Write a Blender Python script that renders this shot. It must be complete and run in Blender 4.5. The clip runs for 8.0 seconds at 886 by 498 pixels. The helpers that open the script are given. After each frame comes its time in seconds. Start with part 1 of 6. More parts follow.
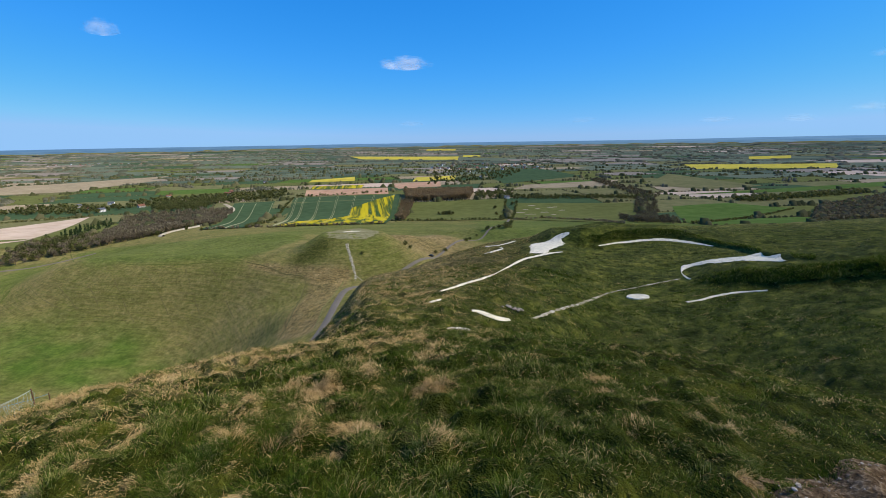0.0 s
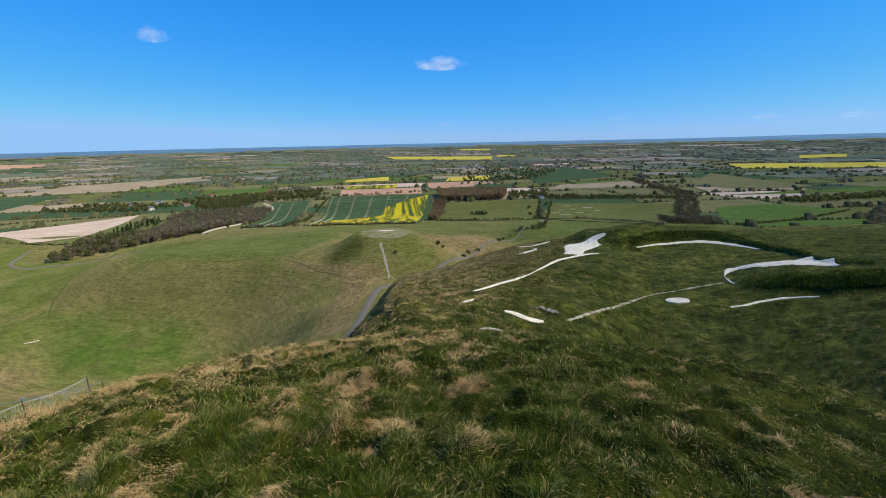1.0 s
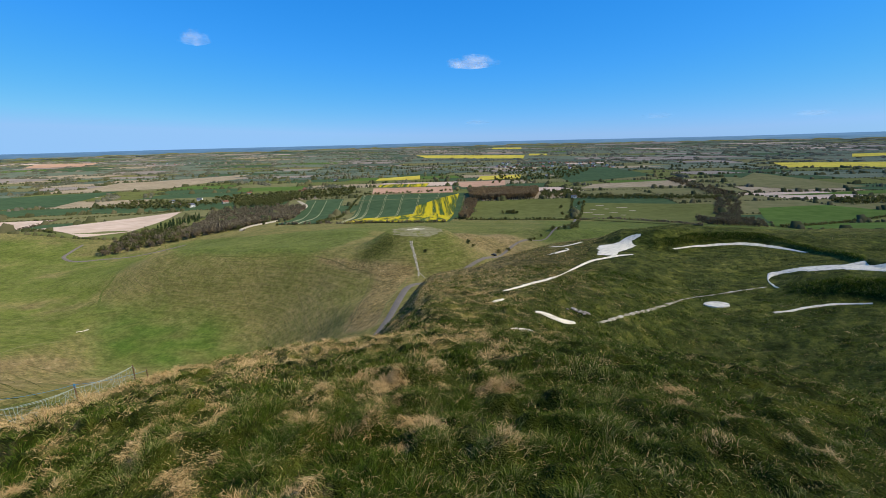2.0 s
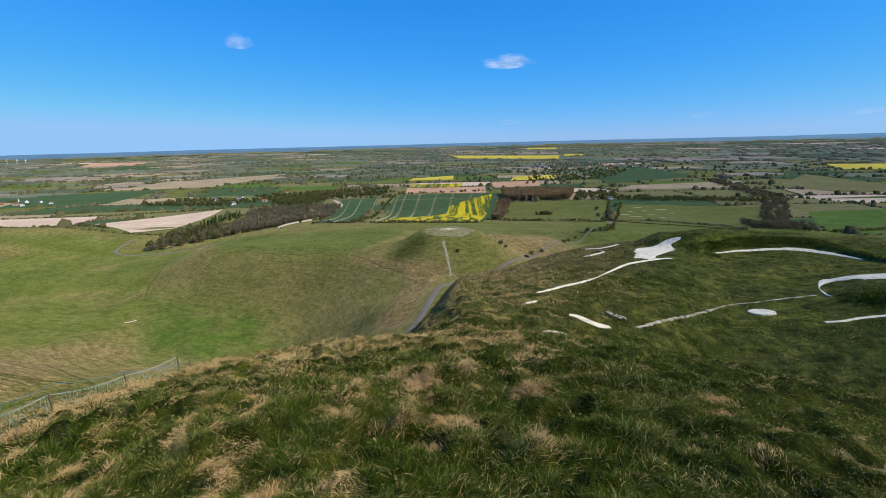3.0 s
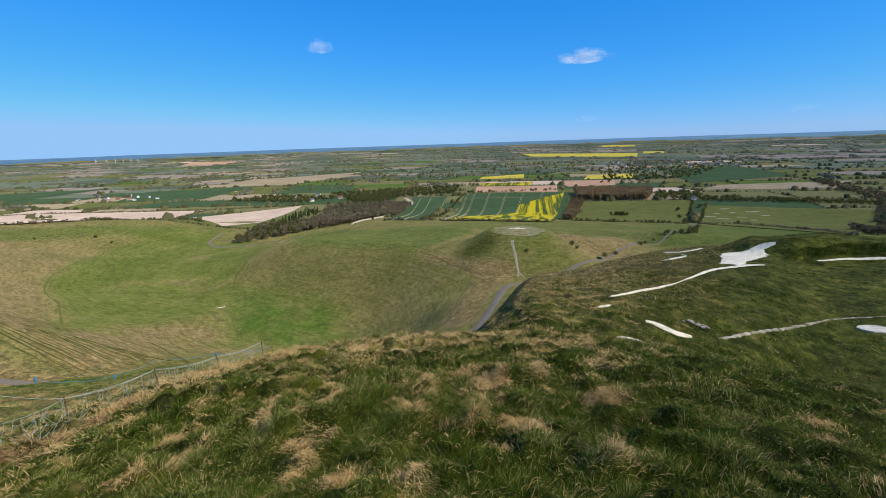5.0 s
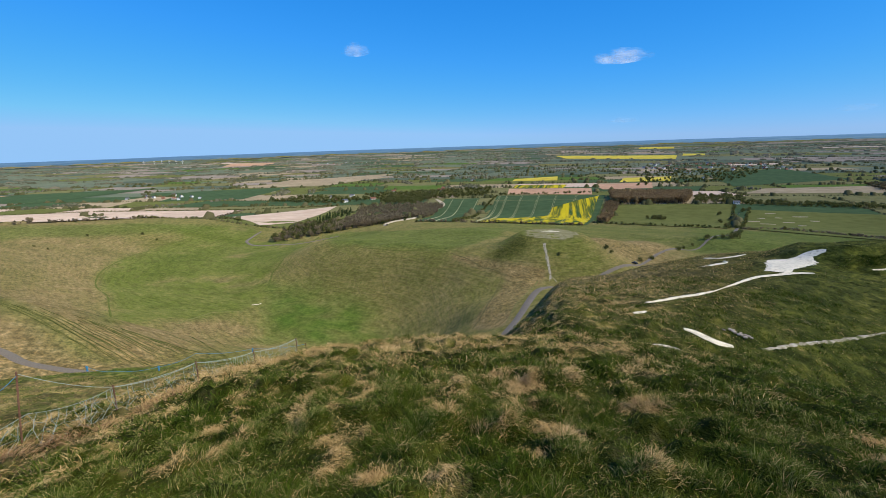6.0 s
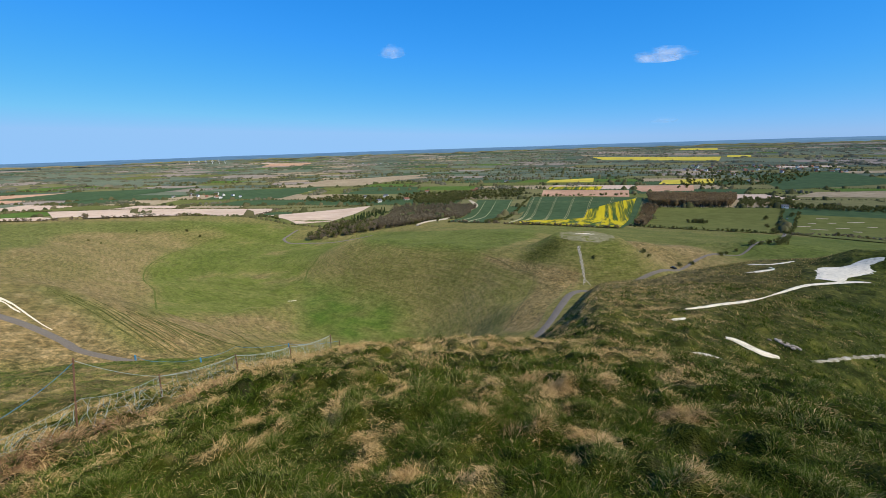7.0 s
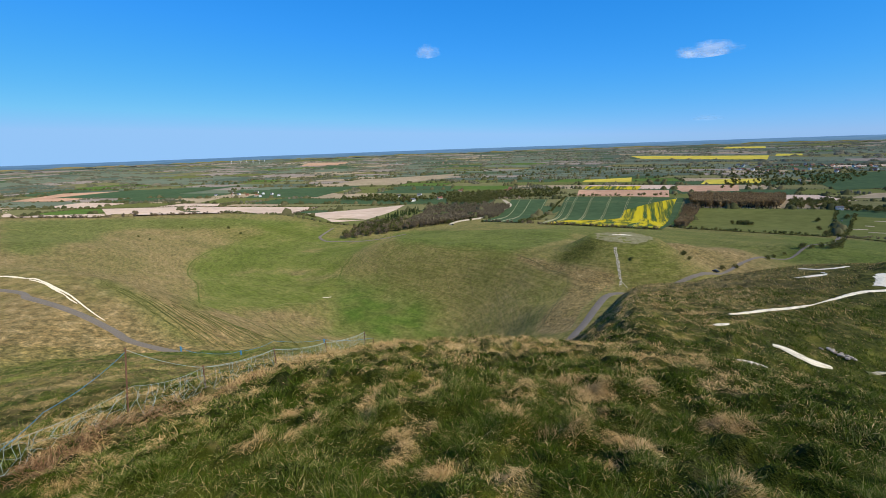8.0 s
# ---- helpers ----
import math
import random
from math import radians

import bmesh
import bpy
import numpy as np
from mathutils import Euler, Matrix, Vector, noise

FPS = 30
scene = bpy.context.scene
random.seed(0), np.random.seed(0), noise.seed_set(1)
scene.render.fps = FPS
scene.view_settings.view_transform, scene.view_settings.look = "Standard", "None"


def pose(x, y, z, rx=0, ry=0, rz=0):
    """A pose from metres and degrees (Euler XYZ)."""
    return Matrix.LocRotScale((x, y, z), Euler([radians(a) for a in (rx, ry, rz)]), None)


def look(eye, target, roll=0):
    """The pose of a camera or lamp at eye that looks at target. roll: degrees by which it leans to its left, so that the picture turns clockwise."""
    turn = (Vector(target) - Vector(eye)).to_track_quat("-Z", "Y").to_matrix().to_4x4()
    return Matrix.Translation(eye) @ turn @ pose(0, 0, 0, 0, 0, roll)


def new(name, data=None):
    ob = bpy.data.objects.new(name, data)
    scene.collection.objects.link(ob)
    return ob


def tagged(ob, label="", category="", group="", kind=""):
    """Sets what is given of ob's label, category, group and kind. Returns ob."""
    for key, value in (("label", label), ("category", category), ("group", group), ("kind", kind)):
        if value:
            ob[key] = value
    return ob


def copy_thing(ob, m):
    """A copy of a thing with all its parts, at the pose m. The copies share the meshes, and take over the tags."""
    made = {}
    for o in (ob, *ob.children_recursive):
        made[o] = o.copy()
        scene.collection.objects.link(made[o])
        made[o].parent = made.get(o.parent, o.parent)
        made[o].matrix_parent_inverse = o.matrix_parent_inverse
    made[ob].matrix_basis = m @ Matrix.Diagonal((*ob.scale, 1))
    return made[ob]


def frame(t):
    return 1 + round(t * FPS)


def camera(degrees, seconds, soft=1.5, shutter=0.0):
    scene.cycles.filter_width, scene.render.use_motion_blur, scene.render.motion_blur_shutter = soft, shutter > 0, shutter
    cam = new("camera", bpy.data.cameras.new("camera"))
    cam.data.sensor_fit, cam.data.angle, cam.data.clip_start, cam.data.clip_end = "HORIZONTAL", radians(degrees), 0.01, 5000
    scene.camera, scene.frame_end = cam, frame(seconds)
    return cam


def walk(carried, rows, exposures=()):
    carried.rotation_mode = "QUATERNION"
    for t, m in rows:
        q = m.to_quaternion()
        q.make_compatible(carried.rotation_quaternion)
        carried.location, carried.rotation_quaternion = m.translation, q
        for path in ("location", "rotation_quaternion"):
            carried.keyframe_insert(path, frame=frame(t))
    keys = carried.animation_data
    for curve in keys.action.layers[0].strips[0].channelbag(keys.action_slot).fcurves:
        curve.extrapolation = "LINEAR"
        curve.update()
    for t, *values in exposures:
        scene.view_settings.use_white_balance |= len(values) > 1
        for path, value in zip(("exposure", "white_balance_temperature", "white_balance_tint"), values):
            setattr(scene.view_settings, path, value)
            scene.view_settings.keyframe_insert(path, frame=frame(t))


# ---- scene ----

# ---- camera: held at arm's length by someone turning on the spot; its first place is the origin ----
FOV = 88.32
cam = camera(FOV, 8.0, soft=0.7)
PATH = [
    (0.0, pose(-0.000, 0.000, 0.0, 76.655, 0.897, 0.000)),
    (0.5, pose(-0.013, -0.000, 0.0, 76.716, 1.079, 1.916)),
    (1.0, pose(-0.029, -0.001, 0.0, 76.714, 1.238, 4.124)),
    (1.5, pose(-0.042, -0.002, 0.0, 76.651, 1.307, 5.970)),
    (3.0, pose(-0.084, -0.009, 0.0, 76.771, 1.406, 12.113)),
    (3.5, pose(-0.097, -0.012, 0.0, 76.842, 1.324, 14.047)),
    (4.0, pose(-0.114, -0.016, 0.0, 77.068, 1.496, 16.500)),
    (4.5, pose(-0.127, -0.021, 0.0, 76.854, 1.667, 18.527)),
    (5.0, pose(-0.142, -0.026, 0.0, 76.828, 1.903, 20.752)),
    (6.5, pose(-0.180, -0.043, 0.0, 77.344, 1.807, 26.768)),
    (7.0, pose(-0.193, -0.050, 0.0, 77.412, 1.813, 28.907)),
    (7.5, pose(-0.205, -0.056, 0.0, 77.435, 1.916, 30.795)),
    (8.0, pose(-0.218, -0.065, 0.0, 77.470, 2.015, 33.062)),
]
walk(cam, PATH)

# ---- daylight ----
SUN_AZ, SUN_EL = -98.0, 42.0     # degrees; bearing is counted from +y towards -x
world = bpy.data.worlds.new("world")
scene.world = world
world.use_nodes = True
wn, wl = world.node_tree.nodes, world.node_tree.links
wn.clear()
sky = wn.new("ShaderNodeTexSky")
sky.sky_type, sky.sun_disc = "NISHITA", False
sky.sun_elevation, sky.sun_rotation = radians(SUN_EL), radians(-SUN_AZ)
sky.altitude, sky.air_density, sky.dust_density, sky.ozone_density = 200.0, 1.0, 0.0, 4.0
bg = wn.new("ShaderNodeBackground")
bg.inputs["Strength"].default_value = 1.0
wout = wn.new("ShaderNodeOutputWorld")
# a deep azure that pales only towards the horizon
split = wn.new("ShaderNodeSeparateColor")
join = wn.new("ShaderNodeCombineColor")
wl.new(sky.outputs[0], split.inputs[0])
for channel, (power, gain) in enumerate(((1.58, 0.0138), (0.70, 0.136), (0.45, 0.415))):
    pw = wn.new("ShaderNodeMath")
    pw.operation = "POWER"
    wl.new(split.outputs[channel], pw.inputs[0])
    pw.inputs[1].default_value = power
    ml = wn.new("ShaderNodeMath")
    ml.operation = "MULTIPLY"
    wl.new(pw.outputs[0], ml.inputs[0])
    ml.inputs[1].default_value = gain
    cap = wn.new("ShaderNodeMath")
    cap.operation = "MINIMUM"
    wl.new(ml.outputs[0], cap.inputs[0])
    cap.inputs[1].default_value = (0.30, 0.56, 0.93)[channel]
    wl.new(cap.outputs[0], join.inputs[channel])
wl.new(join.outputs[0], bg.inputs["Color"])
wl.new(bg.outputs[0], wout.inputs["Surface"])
sun_data = bpy.data.lights.new("sun", "SUN")
sun_data.energy, sun_data.angle, sun_data.color = 4.9, radians(0.53), (1.0, 0.915, 0.74)
sun = new("sun", sun_data)
sa, se = radians(SUN_AZ), radians(SUN_EL)
sun_way = Vector((-math.sin(sa) * math.cos(se), math.cos(sa) * math.cos(se), math.sin(se)))
sun.matrix_world = look(sun_way * 300, (0, 0, 0))

# ---- the lie of the land ----
# Bearings are degrees to the left of +y. Heights are counted from the eye.
EYE = 1.65


def polar(az, d):
    return (-math.sin(radians(az)) * d, math.cos(radians(az)) * d)


def smooth_max(a, b, k):
    h = np.clip(0.5 + 0.5 * (a - b) / k, 0.0, 1.0)
    return b + (a - b) * h + k * h * (1.0 - h)


def step(a, b, v):
    u = np.clip((v - a) / (b - a), 0.0, 1.0)
    return u * u * (3.0 - 2.0 * u)


# the spur under the feet: the fall of its brow, how far off the brow is, and how deep the lap before it
BROW_AZ = [-180, -110, -70, -45, -37, -28, -21, -15, -10, -5, 0, 5, 8, 10.5, 12.5, 14, 17, 25, 44, 49, 54, 60.5, 66, 70, 76, 90, 110, 180]
BROW_FALL = [.02, .03, .09, .128, .154, .172, .184, .196, .211, .230, .255, .284, .294, .303, .345, .378, .435, .50, .50, .455, .42, .403, .377, .36, .338, .30, .12, .02]
BROW_FAR = [150, 150, 150, 140, 125, 115, 110, 95, 85, 75, 65, 56, 52, 48, 42, 36, 25, 20, 20, 30, 40, 50, 58, 60, 60, 65, 100, 150]
BROW_LAP = [1.8, 2, 4, 5.5, 7, 8, 8.3, 7, 6, 5, 4, 3.5, 3.2, 3, 2.6, 2.4, 2.2, 2.2, 2.2, 2.4, 2.5, 2.6, 2.6, 2.6, 2.6, 2.6, 2, 1.8]
_fine = np.arange(-180.0, 180.01, 0.25)


def _eased(values):
    raw = np.interp(_fine, BROW_AZ, values)
    w = np.hanning(17)
    return np.convolve(np.pad(raw, 8, mode="edge"), w / w.sum(), mode="valid")


_FALL, _FAR, _LAP = _eased(BROW_FALL), _eased(BROW_FAR), _eased(BROW_LAP)


def spur(x, y):
    d = np.hypot(x, y)
    az = np.degrees(np.arctan2(-x, y))
    fall, far, lap = (np.interp(az, _fine, v) for v in (_FALL, _FAR, _LAP))
    near = -(EYE + 0.15 * d + 0.0135 * d * d)
    outer = -(fall * d + lap * (1.0 - d / far) ** 2)
    return smooth_max(near, outer, 0.7) + bank(az, d, *SWELL) + bank(az, d, *BANK_FAR) + bank(az, d, *BANK_NEAR)


def bank(az, d, bearings, away, rise, face, back):
    """A turf bank: steep towards the eye, easing off behind."""
    u = d - np.interp(az, bearings, away)
    h = np.interp(az, bearings, rise)
    return h * np.exp(-np.where(u < 0, u / face, u / back) ** 2)


# over the figure's back, and behind its head
SWELL = ([-48, -40, -34, -28, -22, -17, -13.5, -10.5], [50, 54, 60, 62, 61, 57, 59, 62], [0.1, 0.3, 0.5, 0.8, 1.3, 1.9, 1.4, 0.0], 2.4, 20.0)
BANK_FAR = ([-42.0, -38.4, -36.1, -33.7, -31.2, -29.6, -27.9, -26.3, -24.5, -22.8, -21.0, -19.1, -18.1, -15.9], [35.0, 37.8, 41.8, 49.4, 56.2, 59.1, 60.6, 60.9, 60.6, 59.8, 58.5, 55.9, 55.7, 52.3], [0.3, 0.35, 0.4, 0.45, 0.5, 0.55, 0.6, 0.7, 0.75, 0.8, 0.8, 0.75, 0.5, 0], 1.0, 14.0)
BANK_NEAR = ([-60, -46, -38, -34, -31, -29], [31.5, 32.5, 33, 34, 35, 36], [1.1, 1.1, 1.1, 0.9, 0.5, 0.0], 1.7, 12.0)


# spot heights of the combe, its rims and the bench before the vale: bearing, distance, height
COMBE_FLOOR = [(57.5, 308, -98), (46.6, 391, -111), (46.3, 558, -115), (48.2, 641, -118), (63.3, 461, -101), (63.1, 345, -95), (57.7, 648, -107), (40.8, 577, -113), (70, 250, -78), (52, 330, -107), (54.5, 430, -112)]
COMBE_RIM = [(77, 739, -65), (66.6, 729, -78), (58.6, 720, -90), (52.5, 775, -100), (77.8, 310, -55), (71.7, 470, -70), (90, 700, -50), (95, 300, -40), (120, 400, -25), (120, 120, -10), (85, 150, -30)]
BENCH = [(40.5, 691, -113), (28.5, 573, -98), (29.8, 648, -105), (19.7, 647, -108), (6.9, 622, -112), (-7.4, 598, -110), (-22, 676, -115), (-45, 620, -100), (-80, 500, -40), (44.7, 822, -120)]
ROAD_SIDE = [(13.7, 229, -78), (78.5, 178, -31), (76.3, 168, -29.7), (74.9, 152, -30.4), (-4.5, 455, -95), (-20, 330, -75), (66.7, 107, -40), (72.8, 126, -34), (78.3, 153, -30), (35, 110, -56), (22, 125, -58), (19, 150, -68.5), (50, 100, -48), (0, 120, -48), (-30, 160, -35), (-120, 150, 0), (180, 300, 0)]
# the nose that falls from the bench into the combe, the lane round the mound, and the rough bank beyond it
NOSE = [(24.1, 328, -76), (28, 343, -78), (32.4, 361, -80), (36.4, 389, -82.5), (39.6, 416, -85.5), (42.1, 433, -91), (25.2, 320, -80), (25.2, 299, -90.2), (25.2, 259, -96), (25.2, 227, -96.5), (32.4, 347, -86), (32.5, 326, -98), (32.6, 304, -108), (32.7, 290, -111), (32.8, 269, -114), (39.7, 385, -93), (39.8, 370, -99), (39.9, 357, -105), (39.9, 347, -109), (40.1, 304, -114), (40.3, 278, -116), (43.6, 423, -100), (44.1, 401, -105), (44.2, 382, -110), (46.7, 431, -111), (45.8, 334, -113), (46.1, 286, -114), (19.9, 314, -74), (25.2, 401, -82), (25.2, 474, -88), (32.3, 450, -88), (20.9, 299, -79), (18.1, 280, -82), (18.1, 248, -84), (21.6, 226, -86), (21.6, 199, -83.5), (15.4, 278, -79), (25.2, 361, -78), (32.4, 396, -82.5), (39.5, 459, -89), (18.2, 380, -78), (18.2, 444, -84), (20.9, 348, -76), (12, 385, -86), (6.5, 392, -86), (12, 450, -92), (18, 345, -74)]
LANE = [(16.4, 176, -72), (15.1, 202, -75.5), (13.6, 237, -79), (12.5, 252, -80.5), (10.5, 261, -81.5), (8.1, 269, -82.5), (4.7, 290, -83), (2.1, 317, -84), (0.3, 348, -85), (-2.6, 405, -88), (-5.5, 465, -92)]
ROUGH = [(5.7, 352, -72), (2.8, 358, -77), (-0.5, 406, -84), (3.9, 333, -80)]
_spots = np.array([(*polar(a, d), h) for a, d, h in COMBE_FLOOR + COMBE_RIM + BENCH + ROAD_SIDE + NOSE + LANE + ROUGH])
SOFT = 22.0


def _kernel(dx, dy):
    return np.sqrt(dx * dx + dy * dy + SOFT * SOFT)


_n = len(_spots)
_m = np.zeros((_n + 3, _n + 3))
_m[:_n, :_n] = _kernel(_spots[:, None, 0] - _spots[None, :, 0], _spots[:, None, 1] - _spots[None, :, 1])
_m[:_n, _n:] = np.column_stack([np.ones(_n), _spots[:, :2] / 500.0])
_m[_n:, :_n] = _m[:_n, _n:].T
_wt = np.linalg.solve(_m, np.append(_spots[:, 2], [0, 0, 0]))


def combe(x, y):
    z = _wt[_n] + _wt[_n + 1] * x / 500.0 + _wt[_n + 2] * y / 500.0
    for (px, py, _), w in zip(_spots, _wt[:_n]):
        z = z + w * _kernel(x - px, y - py)
    return z


# the flat-topped mound: nearly round, with even sides
MOUND_AZ, MOUND_D, MOUND_R = 11.6, 319.0, 20.0
MOUND_C = polar(MOUND_AZ, MOUND_D)


def mound(x, y):
    u, v = x - MOUND_C[0], y - MOUND_C[1]
    r = np.hypot(u * 0.93, v)
    top = -62.1 - 0.02 * u
    side = top - 0.63 * (r - MOUND_R)
    return -smooth_max(-top, -side, 0.8)


# The vale is flat. What lies past NEAR_VALE is drawn in towards the eye along its own line of sight,
# so that forty kilometres of it fit into five.
NEAR_VALE, DEPTH = 1800.0, 3000.0


def drawn_in(r):
    return np.where(r < NEAR_VALE, r, NEAR_VALE + DEPTH * (1.0 - np.exp(-(np.maximum(r, NEAR_VALE) - NEAR_VALE) / DEPTH)))


def true_reach(d):
    return np.where(d < NEAR_VALE, d, NEAR_VALE - DEPTH * np.log(np.maximum(1.0 - (np.maximum(d, NEAR_VALE) - NEAR_VALE) / DEPTH, 1e-6)))


def vale(x, y):
    d = np.hypot(x, y)
    r = true_reach(d)
    flat = -(147.0 - 40.0 * np.exp(-(r - 600.0) / 380.0))
    return flat * d / np.maximum(r, 1.0)


def height(x, y):
    x, y = np.asarray(x, float), np.asarray(y, float)
    d = np.hypot(x, y)
    mid = smooth_max(combe(x, y), mound(x, y), 3.0)
    w = step(760.0, 1150.0, d)
    mid = mid * (1 - w) + vale(x, y) * w
    return smooth_max(spur(x, y), mid, 1.2)

# ---- plan: places in metres on the ground ----
CHALK_BODY = [(8.7, 41.48, 1.78), (10.09, 46.22, 2.73), (12.14, 52.14, 4.78), (13.53, 54.2, 1.99), (14.47, 54.38, 1.25), (15.11, 54.16, 0.49)]
CHALK_LEG = [(-0.23, 21.67, 0.11), (0.33, 22.79, 0.25), (1.15, 24.63, 0.31), (1.92, 26.07, 0.34), (2.71, 27.63, 0.26), (3.22, 28.74, 0.09), (3.88, 30.45, 0.06), (4.35, 31.64, 0.18), (5.63, 34.88, 0.37), (6.8, 37.49, 0.46), (8.09, 39.45, 0.54), (9.82, 41.79, 0.70), (11.44, 43.18, 0.34)]
CHALK_HIND_A = [(5.86, 60.9, 0.9), (6.68, 57.97, 0.9), (8.46, 60.3, 0.9), (10.22, 64.8, 0.56)]
CHALK_HIND_B = [(3.89, 43.78, 0.45), (4.88, 45.84, 0.72), (5.93, 48.28, 0.67), (6.58, 50.01, 0.07), (6.46, 51.6, 0.37)]
CHALK_BACK = [(17.69, 51.08, 0.24), (20.28, 52.94, 0.35), (22.46, 53.5, 0.57), (24.41, 53.48, 0.59), (26.15, 53.02, 0.81), (27.55, 51.94, 0.77), (28.25, 49.79, 0.59), (28.13, 46.51, 0.31)]
CHALK_HEAD = [(17.2, 30.6, 0.08), (17.57, 32.01, 0.19), (18.19, 33.74, 0.08), (19.34, 35.45, 0.68), (20.27, 35.9, 2.13), (21.18, 35.49, 2.66), (22.05, 34.82, 3.85), (22.43, 34.11, 4.6), (22.95, 33.91, 4.6), (22.82, 32.3, 2.95), (22.67, 30.5, 1.29), (22.33, 28.94, 0.31)]
CHALK_EYE = [(11.52, 27.35, 0.29), (11.68, 27.29, 1.46), (12.08, 27.16, 2.04), (12.48, 27.03, 1.45), (12.64, 26.98, 0.29)]
CHALK_BEAK = [(13.94, 24.97, 0.34), (14.75, 25.02, 0.34), (15.77, 25.45, 0.35), (16.82, 25.63, 0.41), (17.62, 25.43, 0.32), (18.42, 24.81, 0.16)]
CHALK_EAR_A = [(1.09, 17.88, 0.3), (1.56, 17.9, 0.66), (2.03, 17.72, 0.7), (2.45, 17.9, 0.45), (2.7, 17.99, 0.15)]
CHALK_EAR_B = [(0.05, 13.79, 0.12), (0.32, 14.27, 0.43), (0.62, 14.6, 0.38), (0.8, 14.8, 0.13)]
CHALK_SCRAP = [(-0.67, 18.65, 0.15), (-0.45, 19.01, 0.37), (-0.23, 19.39, 0.15)]
WORN_PATH = [(3.79, 19.12, 0.14), (4.44, 20.03, 0.18), (5.46, 21.53, 0.19), (6.79, 23.28, 0.21), (8.64, 25.75, 0.21), (10.08, 27.67, 0.16), (11.32, 28.91, 0.11), (13.1, 29.69, 0.14), (15.02, 30.61, 0.15), (16.87, 31.41, 0.16)]
MOUND_PATH = [(-63.8, 289.4, 1.9), (-61.6, 284.4, 1.9), (-59.1, 278.3, 1.9), (-56.83, 272.5, 1.9), (-54.97, 267.7, 1.9), (-53.35, 261.2, 1.9)]
VERGE_PATH = [(-53.96, 174.2, 0.58), (-58.89, 206.5, 0.71), (-59.49, 224.7, 0.85), (-60.4, 244, 0.9), (-60.2, 255.2, 0.9), (-59.62, 262.6, 0.66)]
FORK_PATH = [(-54.86, 266.8, 0.73), (-52.59, 264.9, 0.78), (-49.72, 261.9, 0.8)]
COMBE_TRACK = [(-133.8, 296, 0.9), (-118.3, 287.9, 0.9), (-105, 277.8, 0.9), (-94.6, 271.9, 0.9), (-87.9, 268.5, 0.9), (-83.9, 261.6, 0.9), (-80.8, 237.7, 0.9), (-74.5, 203.1, 0.9), (-73.7, 185.1, 0.9)]
BENCH_EDGE = [(-405.5, 479.9, 0.8), (-272.4, 330.8, 0.8), (-236, 316.5, 0.8), (-192.9, 304.1, 0.8), (-165.9, 302.3, 0.8), (-136.8, 298.7, 0.8)]
FLOOR_TRACK = [(-548, 384.2, 1.3), (-539.5, 351.9, 1.3), (-505.6, 292.4, 1.3), (-461.9, 242.9, 1.3), (-426, 213.3, 1.3), (-390.1, 194.1, 1.3), (-354, 181.5, 1.3), (-313.7, 160.7, 1.3), (-132.6, 67, 1.3)]
FLOOR_EDGE = [(-253.2, 163.2, 1.6), (-260.1, 179.7, 1.6), (-267.1, 198.6, 1.6), (-258.5, 216.8, 1.6)]
SPUR_TRACK = [(-403.5, 470.2, 2.4), (-374.6, 399.9, 2.4), (-324.8, 322.5, 2.4), (-316.4, 301, 2.4), (-292.7, 273.2, 2.4)]
CHALK_TRACK = [(-161.9, 32.61, 0.83), (-156.7, 35.78, 0.62), (-153.2, 37.34, 0.61), (-148, 37.85, 0.64), (-140.2, 38.17, 0.69), (-134.3, 38.43, 0.5), (-126, 38.18, 0.44), (-120.3, 38.17, 0.29), (-116.8, 38.48, 0.21)]
CHALK_TRACK_B = [(-153.4, 36.24, 0.35), (-148, 37.26, 0.42), (-141.7, 37.56, 0.76), (-138.5, 37.51, 0.63), (-136.3, 37.66, 0.29), (-132, 37.5, 0.48), (-128.3, 37.62, 0.31)]
RAPE_FIELD = [(-217, 553), (-85, 657), (-115, 1243), (-391, 1191)]
PLOUGH_A = [(-375, 1232), (-151, 1250), (-178, 1453), (-422, 1405)]
PLOUGH_B = [(-139, 1406), (-8, 1462), (-13, 1668), (-193, 1583)]
TRACK_FIELD = [(-305, 557), (-246, 558), (-414, 1116), (-500, 1085)]
RAPE_A = [(-505, 1716), (-340, 1760), (-379, 1965), (-522, 1823)]
RAPE_B = [(-421, 1441), (-262, 1449), (-272, 1576), (-440, 1544)]
RAPE_FAR = [(-585, 3328), (97, 3128), (117, 3493), (-731, 3661)]
RAPE_C = [(-115, 1683), (46, 1754), (50, 1949), (-112, 1881)]
RAPE_E = [(1133, 2083), (1686, 1969), (1863, 2198), (1228, 2368)]
RAPE_F = [(1708, 2598), (1936, 2588), (2084, 2788), (1843, 2807)]
RAPE_G = [(-158, 4293), (115, 4247), (118, 4415), (-146, 4458)]
RAPE_H = [(145, 3432), (275, 3440), (286, 3596), (158, 3645)]
BUSH_FIELD = [(-68, 727), (98, 750), (148, 1094), (-66, 1050)]
SHEEP_FIELD = [(114, 766), (240, 599), (432, 980), (160, 1026)]
GREEN_A = [(202, 1533), (552, 1835), (471, 2346), (169, 2115)]
BROWN_C = [(197, 1330), (517, 1398), (618, 1628), (264, 1478)]
TAN_A = [(619, 1424), (725, 1264), (935, 1343), (913, 1877)]
GREEN_B = [(341, 623), (666, 863), (599, 956), (465, 925)]
GREEN_C = [(565, 1127), (900, 1185), (1255, 1301), (1375, 1429)]
PALE_A = [(-743, 163), (-695, 243), (-724, 277), (-1991, 442)]
PALE_B = [(-1604, 579), (-689, 286), (-667, 394), (-1400, 690)]
